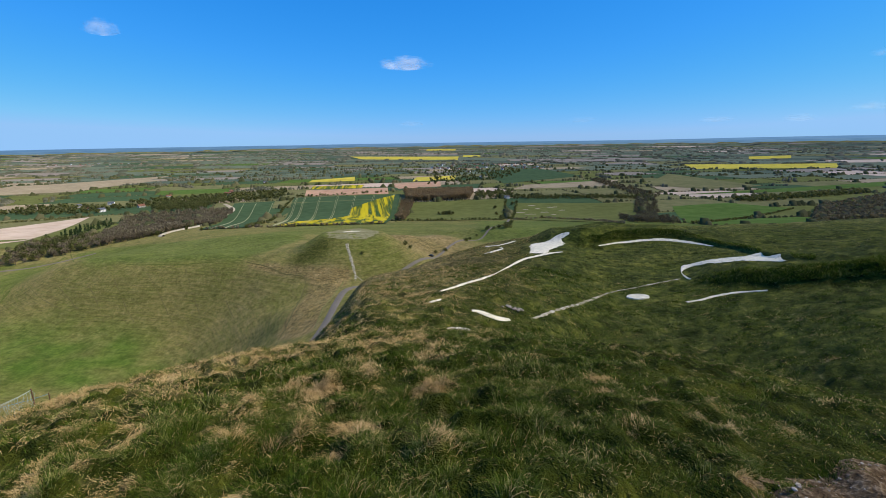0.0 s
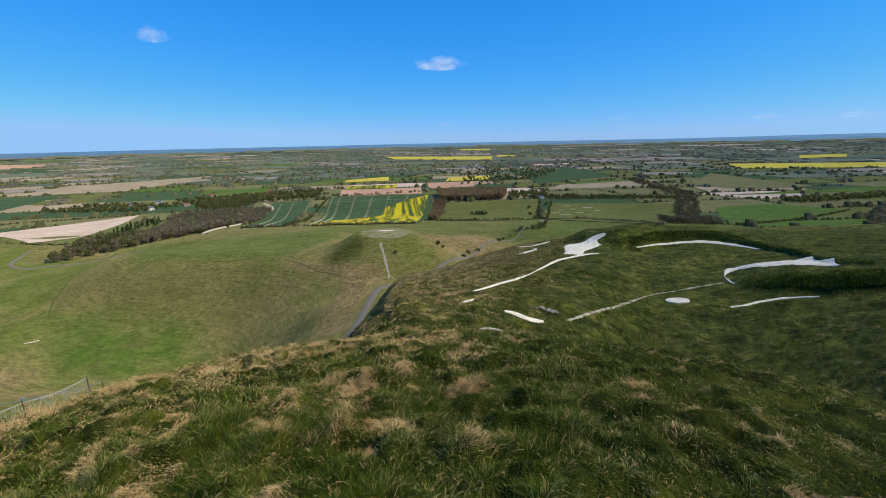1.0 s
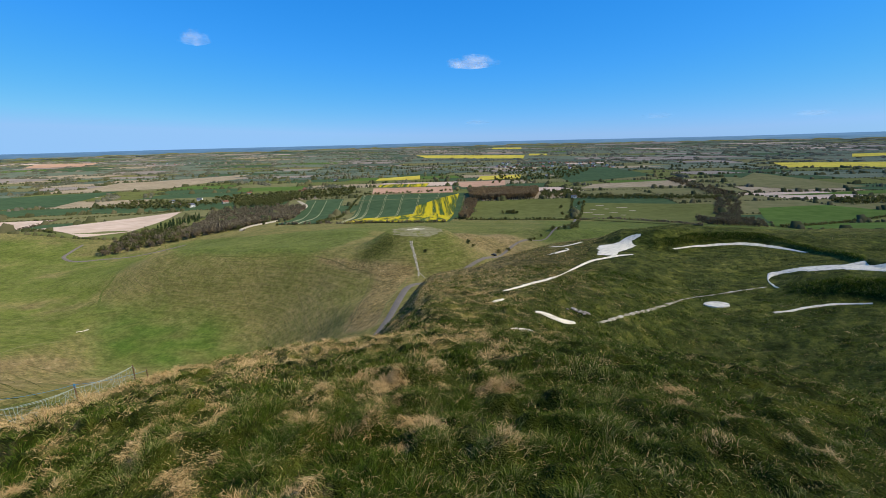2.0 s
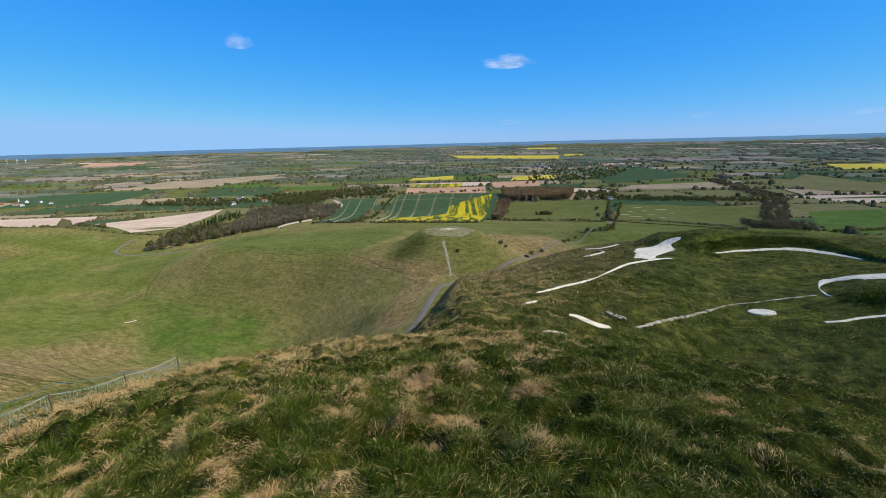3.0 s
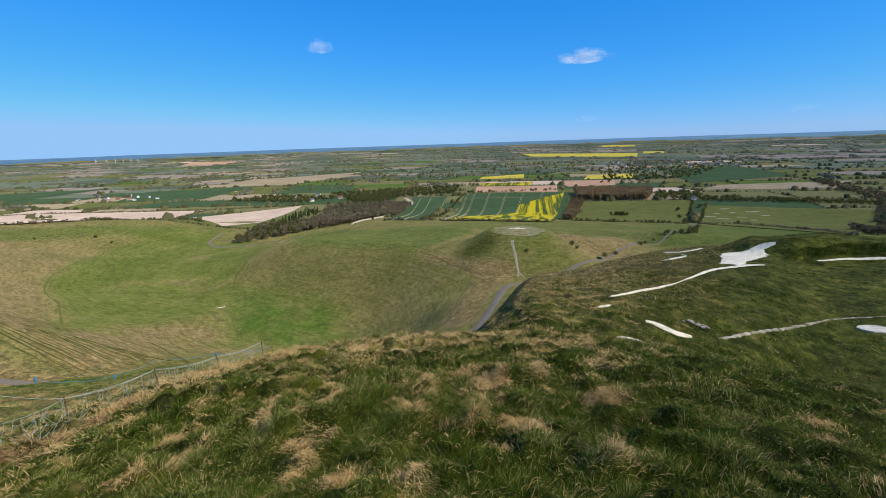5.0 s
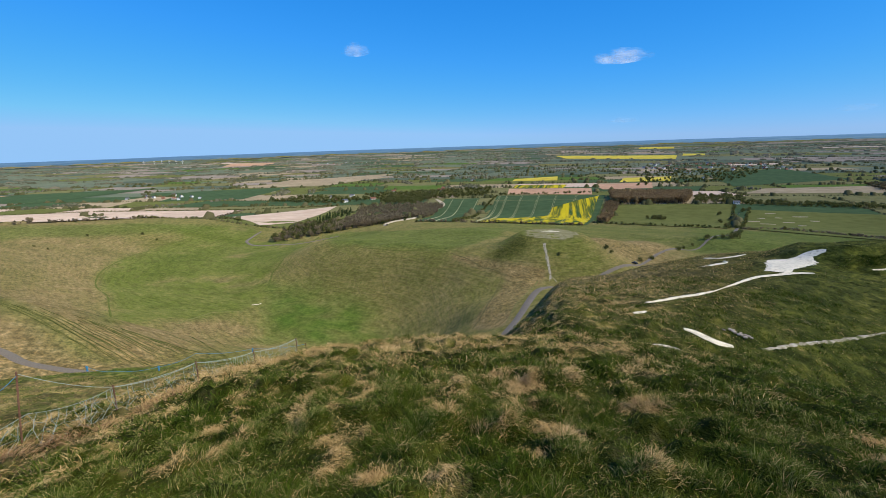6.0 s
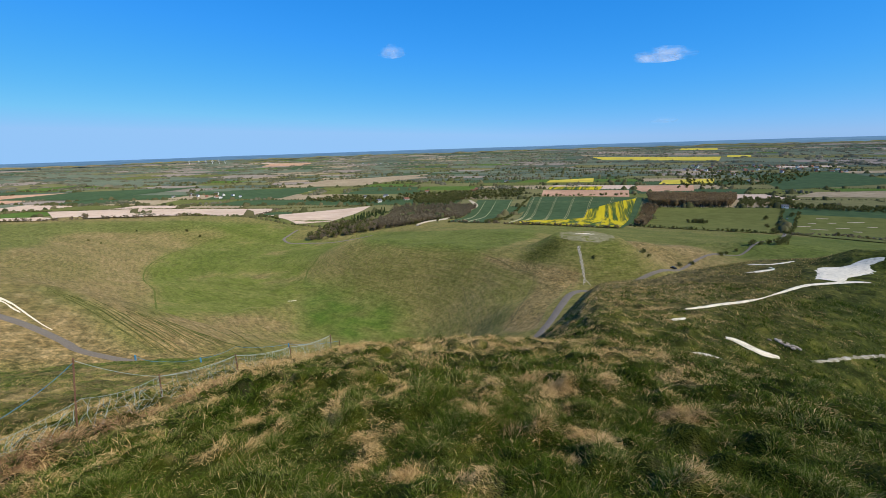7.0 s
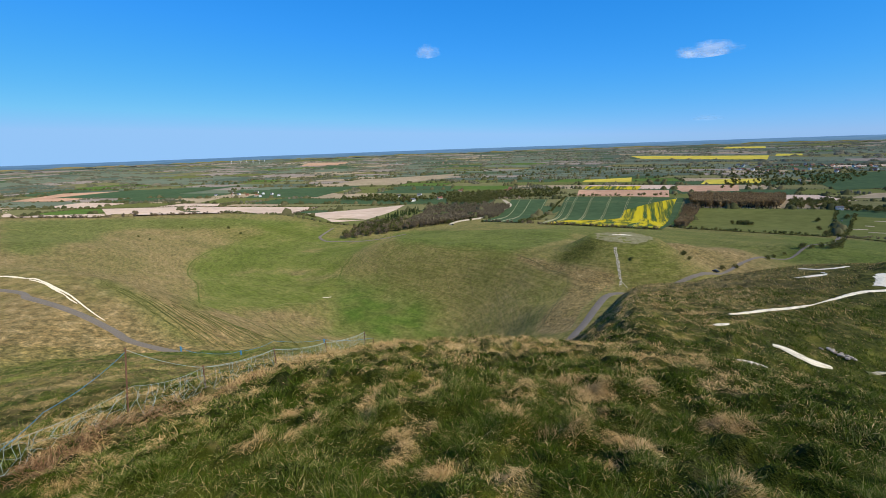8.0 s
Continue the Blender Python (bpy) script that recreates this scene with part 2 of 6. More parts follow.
PALE_C = [(-1339, 706), (-681, 411), (-838, 656), (-906, 797)]
PALE_D = [(-805, 654), (-544, 506), (-552, 587), (-702, 895)]
BROWN_D = [(-2303, 547), (-2072, 630), (-2221, 1021), (-2486, 762)]
BROWN_E = [(-1508, 1359), (-1240, 1488), (-1171, 1963), (-1621, 1725)]
DARK_A = [(-2291, 664), (-1865, 804), (-1956, 1283), (-2326, 962)]
DARK_B = [(-1412, 920), (-1156, 1014), (-1335, 1418), (-1642, 1203)]
TAN_C = [(-1323, 977), (-1123, 1057), (-1188, 1140), (-1401, 1097)]
BROWN_F = [(-2983, 2473), (-2726, 2654), (-2867, 2927), (-3167, 2720)]
BROWN_G = [(-1400, 1439), (-1205, 1510), (-1268, 2159), (-1611, 1662)]
PASTURE = [(-411.7, 204.1), (-457.4, 236.5), (-500, 285.6), (-537.5, 342.4), (-546.1, 382.7), (-552.7, 416.1), (-539.5, 451.1), (-490.4, 433.2), (-450.1, 447.8), (-410.8, 450.5), (-362.2, 384.6), (-325.6, 321.7), (-314.1, 295.6), (-287.2, 267.7), (-267.5, 239.1), (-261.9, 214.5), (-267.9, 199.2), (-257.2, 173.3), (-261.7, 149), (-129.5, 65.1), (-319, 164.8), (-351.9, 180.8), (-384.4, 191.6)]
UPPER_PASTURE = [(-563.8, 382.9), (-583.4, 411.3), (-562.9, 488.9), (-518.7, 471.8), (-497.7, 434.8), (-534.2, 401.4)]
FOOT = [(-295.4, 277.3), (-265.7, 276.9), (-232.9, 271.5), (-199.5, 260.9), (-180.7, 250.8), (-165.3, 236.4), (-145.2, 225.7), (-175.4, 206.7), (-202.3, 194.3), (-209.5, 175.6), (-230.4, 206.8), (-267.5, 239.1)]
RIBS = [(-347, 92.7), (-358.2, 128.1), (-317.9, 143.8), (-128.3, 64.7), (-250.4, 160.4), (-235.6, 196.5), (-220.9, 202.8), (-198, 180.6), (-100.2, 55.67), (-102.6, 44.51), (-119.3, 39.88)]
BENCH_FIELD = [(-400.5, 480), (-366.8, 493.7), (-270.9, 453.4), (-201.5, 458.1), (-152.4, 481.2), (-123.2, 374.3), (-126.3, 335.9), (-135, 301.7), (-167.3, 304.9), (-200.2, 307.1), (-238.9, 320.6), (-272.6, 332.7)]
STRAW_STRIP = [(-130.9, 293.6), (-110.9, 289.8), (-78.9, 273.1), (-61.5, 268), (-63.3, 244), (-57.32, 196.1), (-53.07, 170.4), (-74.9, 186.1), (-76.3, 209.4), (-82.2, 251.7), (-86.3, 266.9), (-105.4, 277.8)]
RIM_FIELD = [(-706.3, 154.1), (-676.2, 254.1), (-614.6, 405), (-564.1, 446.1), (-596.4, 303.7), (-591, 220), (-436, 123.4), (-438.3, 92.6)]
ROAD_SLOPE = [(-145.8, 28.59), (-127, 33.33), (-109.5, 36.95), (-101.1, 38.39), (-100.8, 33.43), (-105.8, 26.52), (-112.4, 20.53)]
RIB_GREEN = [(-146.1, 45.51), (-148.2, 54.64), (-124.1, 55.39), (-101.1, 54.86), (-104.7, 49.13), (-123, 48.38)]
GULLY_TOP = [(-151.1, 47.27), (-146.8, 52.1), (-137.9, 55.1), (-133.8, 60.2), (-128.3, 64.7), (-132.4, 75.1), (-247.4, 158.4), (-241.1, 173.9), (-223.4, 185.6)]
GULLY_FOOT = [(-106, 49.83), (-103.6, 52.36), (-100.9, 56.13), (-100.5, 61.6), (-101, 68.3), (-103.6, 75.5), (-109.1, 85.6), (-197.6, 167.2), (-200.1, 182.6)]
ROAD = [(159.2, 1078.3, 5), (138.6, 949.9, 5), (101.4, 712.8, 5), (74.1, 555.1, 4.5), (44.58, 464, 3), (18.63, 405.5, 2.6), (-1.72, 347.7, 2.4), (-11.73, 315.2, 2.4), (-23.71, 286.1, 2.6), (-37.38, 262.8, 3), (-45.24, 254.3, 3.6), (-51.89, 249.1, 5), (-54.98, 243.6, 5.6), (-55.57, 232, 5), (-52.24, 196.1, 4.6), (-49.37, 169, 4.4), (-49.49, 143.7, 4.6), (-55.39, 108.7, 4), (-73.5, 73.5, 3.4), (-89.2, 51.5, 3), (-103.4, 39.46, 2.6), (-111.4, 37.72, 2.47), (-120, 35.99, 2.44), (-128.5, 33.83, 2.34), (-137.9, 31.58, 2.2), (-149.1, 29.41, 1.63), (-195, 5, 2.4)]
BUSHES = [(-52.36, 282.5, 0.6), (-28.11, 314.9, 0.9), (-24.1, 314.2, 0.7), (-6.56, 340.3, 0.9), (0.5, 352, 0.8), (18.95, 397, 1), (24.16, 430.9, 0.9), (33.15, 454.1, 0.8), (44.83, 468.1, 1.4), (51.09, 466.9, 1), (62.8, 469, 1.6), (68.2, 474.1, 1.8), (56.71, 470.9, 1.2), (-582.9, 353, 1), (-561, 355, 0.9), (-557.1, 230.6, 0.7), (-541.6, 234.4, 0.6), (-599.4, 299.7, 0.7), (88, 600, 1.5), (95, 640, 1.7), (84, 620, 1.2)]

NOSE_CREASES = [[(-296.2, 311.2, 0.5), (-274.3, 294.5, 0.5), (-253.0, 282.6, 0.5)], [(-281.0, 313.0, 0.5), (-262.8, 297.8, 0.5), (-238.8, 279.1, 0.5)], [(-245.7, 299.2, 0.5), (-229.8, 284.0, 0.5), (-214.0, 267.2, 0.5)], [(-225.0, 297.0, 0.5), (-210.1, 281.4, 0.5), (-193.0, 264.3, 0.5)], [(-203.1, 298.6, 0.5), (-187.8, 283.7, 0.5), (-167.2, 261.4, 0.5)], [(-175.7, 297.3, 0.5), (-165.2, 283.0, 0.5), (-148.8, 260.1, 0.5)], [(-156.8, 294.3, 0.5), (-143.4, 278.9, 0.5), (-122.2, 247.2, 0.5)], [(-162.3, 253.4, 0.5), (-145.8, 264.4, 0.5), (-131.5, 284.2, 0.5)], [(-137.1, 233.2, 0.5), (-123.4, 253.7, 0.5), (-116.7, 279.3, 0.5)]]
PALE_SPOT = [(-268.3, 231.7, 2.2), (-267.0, 234.6, 2.2), (-265.9, 238.3, 2.2)]

# ---- materials ----
def node_mat(name):
    m = bpy.data.materials.new(name)
    m.use_nodes = True
    nt = m.node_tree
    bsdf = nt.nodes["Principled BSDF"]
    bsdf.inputs["Specular IOR Level"].default_value = 0.25
    bsdf.inputs["Diffuse Roughness"].default_value = 0.55
    return m, nt.nodes, nt.links, bsdf


def noise_node(nodes, links, vec, scale, detail=5.0, rough=0.6, stretch=None):
    n = nodes.new("ShaderNodeTexNoise")
    n.inputs["Scale"].default_value = scale
    n.inputs["Detail"].default_value = detail
    n.inputs["Roughness"].default_value = rough
    if stretch:
        mp = nodes.new("ShaderNodeMapping")
        mp.inputs["Rotation"].default_value = (0, 0, radians(stretch[0]))
        mp.vector_type = "TEXTURE"
        mp.inputs["Scale"].default_value = tuple(1.0 / s for s in stretch[1])
        links.new(vec, mp.inputs["Vector"])
        vec = mp.outputs[0]
    links.new(vec, n.inputs["Vector"])
    return n.outputs["Fac"]


def ramp(nodes, links, fac, stops):
    r = nodes.new("ShaderNodeValToRGB")
    el = r.color_ramp.elements
    while len(el) < len(stops):
        el.new(0.5)
    for e, (p, c) in zip(el, stops):
        e.position, e.color = p, (*c, 1.0)
    links.new(fac, r.inputs["Fac"])
    return r.outputs["Color"]


def mix(nodes, links, fac, a, b, mode="MIX"):
    n = nodes.new("ShaderNodeMix")
    n.data_type, n.blend_type = "RGBA", mode
    for socket, value in ((n.inputs[0], fac), (n.inputs[6], a), (n.inputs[7], b)):
        if isinstance(value, (int, float)):
            socket.default_value = value
        elif isinstance(value, tuple):
            socket.default_value = (*value, 1.0)
        else:
            links.new(value, socket)
    return n.outputs[2]


def bump(nodes, links, bsdf, fac, strength, distance):
    b = nodes.new("ShaderNodeBump")
    b.inputs["Strength"].default_value, b.inputs["Distance"].default_value = strength, distance
    links.new(fac, b.inputs["Height"])
    links.new(b.outputs[0], bsdf.inputs["Normal"])


def where_node(nodes):
    return nodes.new("ShaderNodeNewGeometry").outputs["Position"]


def simple(name, stops, scale, rough=0.9, coarse=None, relief=(0.4, 0.05), stretch=None, per_object=0.0, island=0.0, spec=0.05):
    """A surface with a grain (stops over noise of that scale), a coarse stain and relief."""
    m, nodes, links, bsdf = node_mat(name)
    pos = where_node(nodes)
    fac = noise_node(nodes, links, pos, scale, stretch=stretch)
    col = ramp(nodes, links, fac, stops)
    if coarse:
        f2 = noise_node(nodes, links, pos, coarse[0], 3.0)
        col = mix(nodes, links, coarse[2], col, mix(nodes, links, f2, coarse[1], (1.6, 1.6, 1.6)), "MULTIPLY")
    for amount, source in ((per_object, "object"), (island, "island")):
        if amount:
            if source == "object":
                rnd = nodes.new("ShaderNodeObjectInfo").outputs["Random"]
            else:
                rnd = nodes.new("ShaderNodeNewGeometry").outputs["Random Per Island"]
            hsv = nodes.new("ShaderNodeHueSaturation")
            mr = nodes.new("ShaderNodeMapRange")
            mr.inputs["To Min"].default_value, mr.inputs["To Max"].default_value = 1 - amount, 1 + amount
            links.new(rnd, mr.inputs["Value"])
            links.new(mr.outputs[0], hsv.inputs["Value"])
            links.new(col, hsv.inputs["Color"])
            col = hsv.outputs[0]
    links.new(col, bsdf.inputs["Base Color"])
    bsdf.inputs["Roughness"].default_value = rough
    bsdf.inputs["Specular IOR Level"].default_value = spec
    if relief:
        bump(nodes, links, bsdf, fac, *relief)
    return m


# Turf: green, straw and rich grass blended by the cover that the land bears
def turf_material():
    m, nodes, links, bsdf = node_mat("turf")
    pos = where_node(nodes)
    cover = nodes.new("ShaderNodeAttribute")
    cover.attribute_name = "cover"
    sep = nodes.new("ShaderNodeSeparateColor")
    links.new(cover.outputs["Color"], sep.inputs[0])
    mid = noise_node(nodes, links, pos, 0.32, 7.0, 0.7)
    wide = noise_node(nodes, links, pos, 0.022, 5.0, 0.6)
    # sheep walks follow the contours
    walks = noise_node(nodes, links, pos, 1.0, 4.0, 0.7, stretch=(0, (0.10, 0.10, 0.8)))
    green = ramp(nodes, links, mid, [(0.3, (0.100, 0.122, 0.022)), (0.5, (0.150, 0.168, 0.034)), (0.7, (0.205, 0.202, 0.052))])
    straw = ramp(nodes, links, mid, [(0.3, (0.15, 0.110, 0.046)), (0.5, (0.255, 0.190, 0.083)), (0.72, (0.40, 0.30, 0.15))])
    rich = ramp(nodes, links, mid, [(0.3, (0.056, 0.100, 0.015)), (0.5, (0.088, 0.142, 0.022)), (0.72, (0.130, 0.185, 0.034))])

    def sum_of(a, gain, offset, b):
        f = nodes.new("ShaderNodeMath")
        f.operation = "MULTIPLY_ADD"
        links.new(a, f.inputs[0])
        f.inputs[1].default_value, f.inputs[2].default_value = gain, offset
        g = nodes.new("ShaderNodeMath")
        g.operation, g.use_clamp = "ADD", True
        links.new(f.outputs[0], g.inputs[0])
        links.new(b, g.inputs[1])
        return g.outputs[0]

    dry = sum_of(walks, 1.0, -0.5, sep.outputs[0])
    dry = sum_of(wide, 0.9, -0.45, dry)
    col = mix(nodes, links, dry, green, straw)
    col = mix(nodes, links, sep.outputs[1], col, rich)
    # dark thatch under the blades; the same colour paints the banks' shade
    thatch_and_shade = ramp(nodes, links, mid, [(0.3, (0.024, 0.034, 0.004)), (0.7, (0.068, 0.074, 0.012))])
    col = mix(nodes, links, sep.outputs[2], col, thatch_and_shade)
    tone = ramp(nodes, links, wide, [(0.3, (0.72, 0.745, 0.74)), (0.7, (0.98, 0.975, 0.99))])
    col = mix(nodes, links, 1.0, col, tone, "MULTIPLY")
    # matted tufts: pale tops among darker grass
    tufts = noise_node(nodes, links, pos, 1.2, 6.0, 0.85, stretch=(15, (1.0, 0.8, 2.0)))
    grain = ramp(nodes, links, tufts, [(0.36, (0.34, 0.37, 0.34)), (0.5, (0.92, 0.94, 0.9)), (0.64, (1.75, 1.6, 1.5))])
    rank = cover.outputs["Alpha"]
    col = mix(nodes, links, rank, col, grain, "MULTIPLY")
    mats = noise_node(nodes, links, pos, 0.85, 4.0, 0.75, stretch=(-20, (1.0, 0.6, 3.0)))
    grain2 = ramp(nodes, links, mats, [(0.38, (0.55, 0.60, 0.52)), (0.5, (0.98, 0.98, 0.96)), (0.62, (1.5, 1.38, 1.25))])
    some = nodes.new("ShaderNodeMath")
    some.operation, some.use_clamp = "MULTIPLY_ADD", True
    links.new(rank, some.inputs[0])
    some.inputs[1].default_value, some.inputs[2].default_value = 0.7, 0.22
    col = mix(nodes, links, some.outputs[0], col, grain2, "MULTIPLY")
    lines = noise_node(nodes, links, pos, 1.0, 3.0, 0.6, stretch=(0, (0.07, 0.07, 1.5)))
    walked = ramp(nodes, links, lines, [(0.40, (0.60, 0.64, 0.58)), (0.5, (1.0, 1.0, 1.0)), (0.60, (1.25, 1.2, 1.12))])
    col = mix(nodes, links, 0.42, col, walked, "MULTIPLY")
    links.new(col, bsdf.inputs["Base Color"])
    bsdf.inputs["Roughness"].default_value = 0.95
    bsdf.inputs["Specular IOR Level"].default_value = 0.03
    hgt = mix(nodes, links, 0.5, tufts, walks)
    bump(nodes, links, bsdf, hgt, 0.8, 0.7)
    return m


TURF = turf_material()
CHALK = simple("chalk", [(0.3, (0.36, 0.31, 0.22)), (0.45, (0.64, 0.57, 0.42)), (0.75, (0.80, 0.72, 0.55))], 3.5, 0.95, (0.4, (0.85, 0.84, 0.8), 0.35), (0.5, 0.05))
WORN = simple("worn_chalk", [(0.38, (0.10, 0.11, 0.04)), (0.5, (0.30, 0.26, 0.17)), (0.68, (0.58, 0.53, 0.43))], 2.2, 0.95)
ASPHALT = simple("asphalt", [(0.3, (0.115, 0.098, 0.078)), (0.7, (0.185, 0.160, 0.128))], 8.0, 0.85, (0.15, (0.8, 0.8, 0.8), 0.5), (0.3, 0.01))


def leaf_material(name, stops, through_light=0.25, hue_scale=0.05, spread=0.35):
    """Foliage and grass: its colour changes from leaf to leaf and from place to place; some light comes through."""
    m, nodes, links, bsdf = node_mat(name)
    geo = nodes.new("ShaderNodeNewGeometry")
    big = noise_node(nodes, links, geo.outputs["Position"], hue_scale, 3.0)
    f = nodes.new("ShaderNodeMath")
    f.operation = "MULTIPLY_ADD"
    links.new(geo.outputs["Random Per Island"], f.inputs[0])
    f.inputs[1].default_value = spread
    links.new(big, f.inputs[2])
    g = nodes.new("ShaderNodeMath")
    g.operation = "SUBTRACT"
    links.new(f.outputs[0], g.inputs[0])
    g.inputs[1].default_value = spread / 2
    col = ramp(nodes, links, g.outputs[0], stops)
    links.new(col, bsdf.inputs["Base Color"])
    bsdf.inputs["Roughness"].default_value = 0.8
    bsdf.inputs["Specular IOR Level"].default_value = 0.02
    tr = nodes.new("ShaderNodeBsdfTranslucent")
    links.new(col, tr.inputs["Color"])
    ms = nodes.new("ShaderNodeMixShader")
    ms.inputs[0].default_value = through_light
    links.new(bsdf.outputs[0], ms.inputs[1])
    links.new(tr.outputs[0], ms.inputs[2])
    links.new(ms.outputs[0], nodes["Material Output"].inputs["Surface"])
    return m


GRASS = leaf_material("grass_blades", [(0.1, (0.019, 0.040, 0.004)), (0.42, (0.060, 0.100, 0.009)), (0.72, (0.130, 0.166, 0.019)), (0.96, (0.37, 0.35, 0.12))], 0.25, 1.6, 0.85)
STRAW = leaf_material("straw_blades", [(0.1, (0.28, 0.170, 0.060)), (0.5, (0.57, 0.385, 0.155)), (0.9, (0.80, 0.58, 0.28))], 0.25, 1.5, 0.7)
RUSSET = leaf_material("russet_blades", [(0.1, (0.12, 0.060, 0.025)), (0.5, (0.29, 0.165, 0.075)), (0.9, (0.50, 0.33, 0.17))], 0.2, 1.5, 0.7)
TUFT = leaf_material("hill_tufts", [(0.1, (0.070, 0.090, 0.014)), (0.5, (0.14, 0.150, 0.03)), (0.75, (0.22, 0.195, 0.08)), (0.95, (0.36, 0.29, 0.14))], 0.2, 0.12, 0.8)
LEAVES = leaf_material("spring_leaves", [(0.15, (0.075, 0.085, 0.026)), (0.42, (0.115, 0.125, 0.036)), (0.62, (0.165, 0.160, 0.050)), (0.85, (0.21, 0.175, 0.070))], 0.35, 0.03, 0.45)
TWIGS = leaf_material("bare_twigs", [(0.2, (0.15, 0.115, 0.065)), (0.45, (0.21, 0.165, 0.100)), (0.65, (0.27, 0.210, 0.130)), (0.85, (0.24, 0.225, 0.090))], 0.3, 0.03, 0.5)
# bare twigs darkened for backlit woods: their shade is in the colour
SHADED_TWIGS = leaf_material("shaded_twigs", [(0.2, (0.105, 0.084, 0.046)), (0.45, (0.155, 0.125, 0.070)), (0.65, (0.20, 0.165, 0.095)), (0.85, (0.15, 0.155, 0.052))], 0.3, 0.03, 0.6)
COPPER = leaf_material("copper_buds", [(0.2, (0.22, 0.145, 0.070)), (0.5, (0.31, 0.215, 0.105)), (0.8, (0.39, 0.28, 0.14))], 0.35, 0.03, 0.4)
CONIFER = leaf_material("conifer_needles", [(0.2, (0.025, 0.045, 0.016)), (0.6, (0.05, 0.078, 0.026)), (0.9, (0.08, 0.11, 0.035))], 0.05, 0.05, 0.5)
HEDGE = leaf_material("hedge_leaves", [(0.15, (0.048, 0.056, 0.022)), (0.5, (0.085, 0.088, 0.036)), (0.8, (0.14, 0.125, 0.060))], 0.15, 0.01, 0.5)
BARK = simple("bark", [(0.3, (0.06, 0.045, 0.035)), (0.7, (0.13, 0.10, 0.08))], 4.0, 0.95)
# hedge leaves greyed and lightened: distance haze mixed into the colour
HEDGE_HAZED = leaf_material("hazed_hedge_leaves", [(0.15, (0.075, 0.080, 0.048)), (0.5, (0.12, 0.12, 0.075)), (0.8, (0.19, 0.17, 0.115))], 0.15, 0.01, 0.5)
GULLY = simple("gully_grass", [(0.35, (0.040, 0.050, 0.013)), (0.52, (0.075, 0.082, 0.024)), (0.65, (0.16, 0.14, 0.050))], 0.35, 0.95, spec=0.03)
CREASE = simple("crease_grass", [(0.35, (0.070, 0.080, 0.022)), (0.6, (0.120, 0.120, 0.040))], 0.3, 0.95, spec=0.03)
SHEEPWALK = simple("sheep_walk", [(0.3, (0.085, 0.08, 0.025)), (0.6, (0.15, 0.13, 0.05))], 1.0, 0.95)
WORN_TURF = simple("worn_turf", [(0.3, (0.14, 0.13, 0.055)), (0.5, (0.19, 0.170, 0.085)), (0.7, (0.27, 0.23, 0.13))], 0.35, 0.95, (0.06, (0.75, 0.8, 0.7), 0.7))
RANK = simple("rank_green_grass", [(0.3, (0.070, 0.092, 0.018)), (0.6, (0.115, 0.130, 0.030))], 0.6, 0.95, spec=0.03)
DUSTY = simple("dusty_track", [(0.3, (0.10, 0.12, 0.03)), (0.6, (0.20, 0.18, 0.065))], 0.6, 0.95)

# ---- building blocks ----
def mesh_of(name, verts, faces, materials=(), smooth=True):
    me = bpy.data.meshes.new(name)
    me.from_pydata(verts, [], faces)
    for m in materials:
        me.materials.append(m)
    if smooth:
        me.polygons.foreach_set("use_smooth", [True] * len(me.polygons))
    me.update()
    return me


def spline(points, per):
    """A smooth line through points of any width (Catmull-Rom)."""
    p = np.array(points, float)
    p = np.vstack([2 * p[0] - p[1], p, 2 * p[-1] - p[-2]])
    t = np.linspace(0, 1, per, endpoint=False)[:, None]
    out = []
    for a, b, c, d in zip(p, p[1:], p[2:], p[3:]):
        out.append(0.5 * (2 * b + (c - a) * t + (2 * a - 5 * b + 4 * c - d) * t ** 2 + (3 * b - a - 3 * c + d) * t ** 3))
    return np.vstack(out + [p[-2][None]])


def ribbon(name, line, material, lift=0.04, per=6, across=4, ragged=0.0, seed=1, smooth=True):
    """A strip on the ground along (x, y, width) points."""
    rng = np.random.default_rng(seed)
    p = spline(line, per)
    t = np.gradient(p[:, :2], axis=0)
    t /= np.linalg.norm(t, axis=1)[:, None] + 1e-9
    nrm = np.column_stack([-t[:, 1], t[:, 0]])
    u = np.linspace(-0.5, 0.5, across + 1)
    w = np.maximum(p[:, 2:3], 0.03) * np.ones((1, across + 1))
    wob = 1 + ragged * rng.uniform(-1, 1, (len(p), 2))
    k = np.where(u < 0, wob[:, :1], wob[:, 1:])
    xy = p[:, None, :2] + nrm[:, None, :] * (u[None, :] * w * k)[:, :, None]
    z = ground_z(xy[..., 0], xy[..., 1]) + lift
    z[:, 0] -= lift * 1.6
    z[:, -1] -= lift * 1.6
    v = np.concatenate([xy, z[..., None]], 2).reshape(-1, 3)
    n = across + 1
    f = [(i * n + j, i * n + j + 1, (i + 1) * n + j + 1, (i + 1) * n + j) for i in range(len(p) - 1) for j in range(across)]
    return new(name, mesh_of(name, v.tolist(), f, [material], smooth))


def patch(name, quad, material, lift, n=14):
    """A four-cornered piece of land laid over the ground."""
    q = np.array(quad, float)
    s = np.linspace(0, 1, n + 1)
    a, b = np.meshgrid(s, s)
    xy = (q[0] * ((1 - a) * (1 - b))[..., None] + q[1] * (a * (1 - b))[..., None] + q[2] * (a * b)[..., None] + q[3] * ((1 - a) * b)[..., None])
    z = height(xy[..., 0], xy[..., 1]) + lift
    v = np.concatenate([xy, z[..., None]], 2).reshape(-1, 3)
    k = n + 1
    f = [(i * k + j, i * k + j + 1, (i + 1) * k + j + 1, (i + 1) * k + j) for i in range(n) for j in range(n)]
    return new(name, mesh_of(name, v.tolist(), f, [material]))


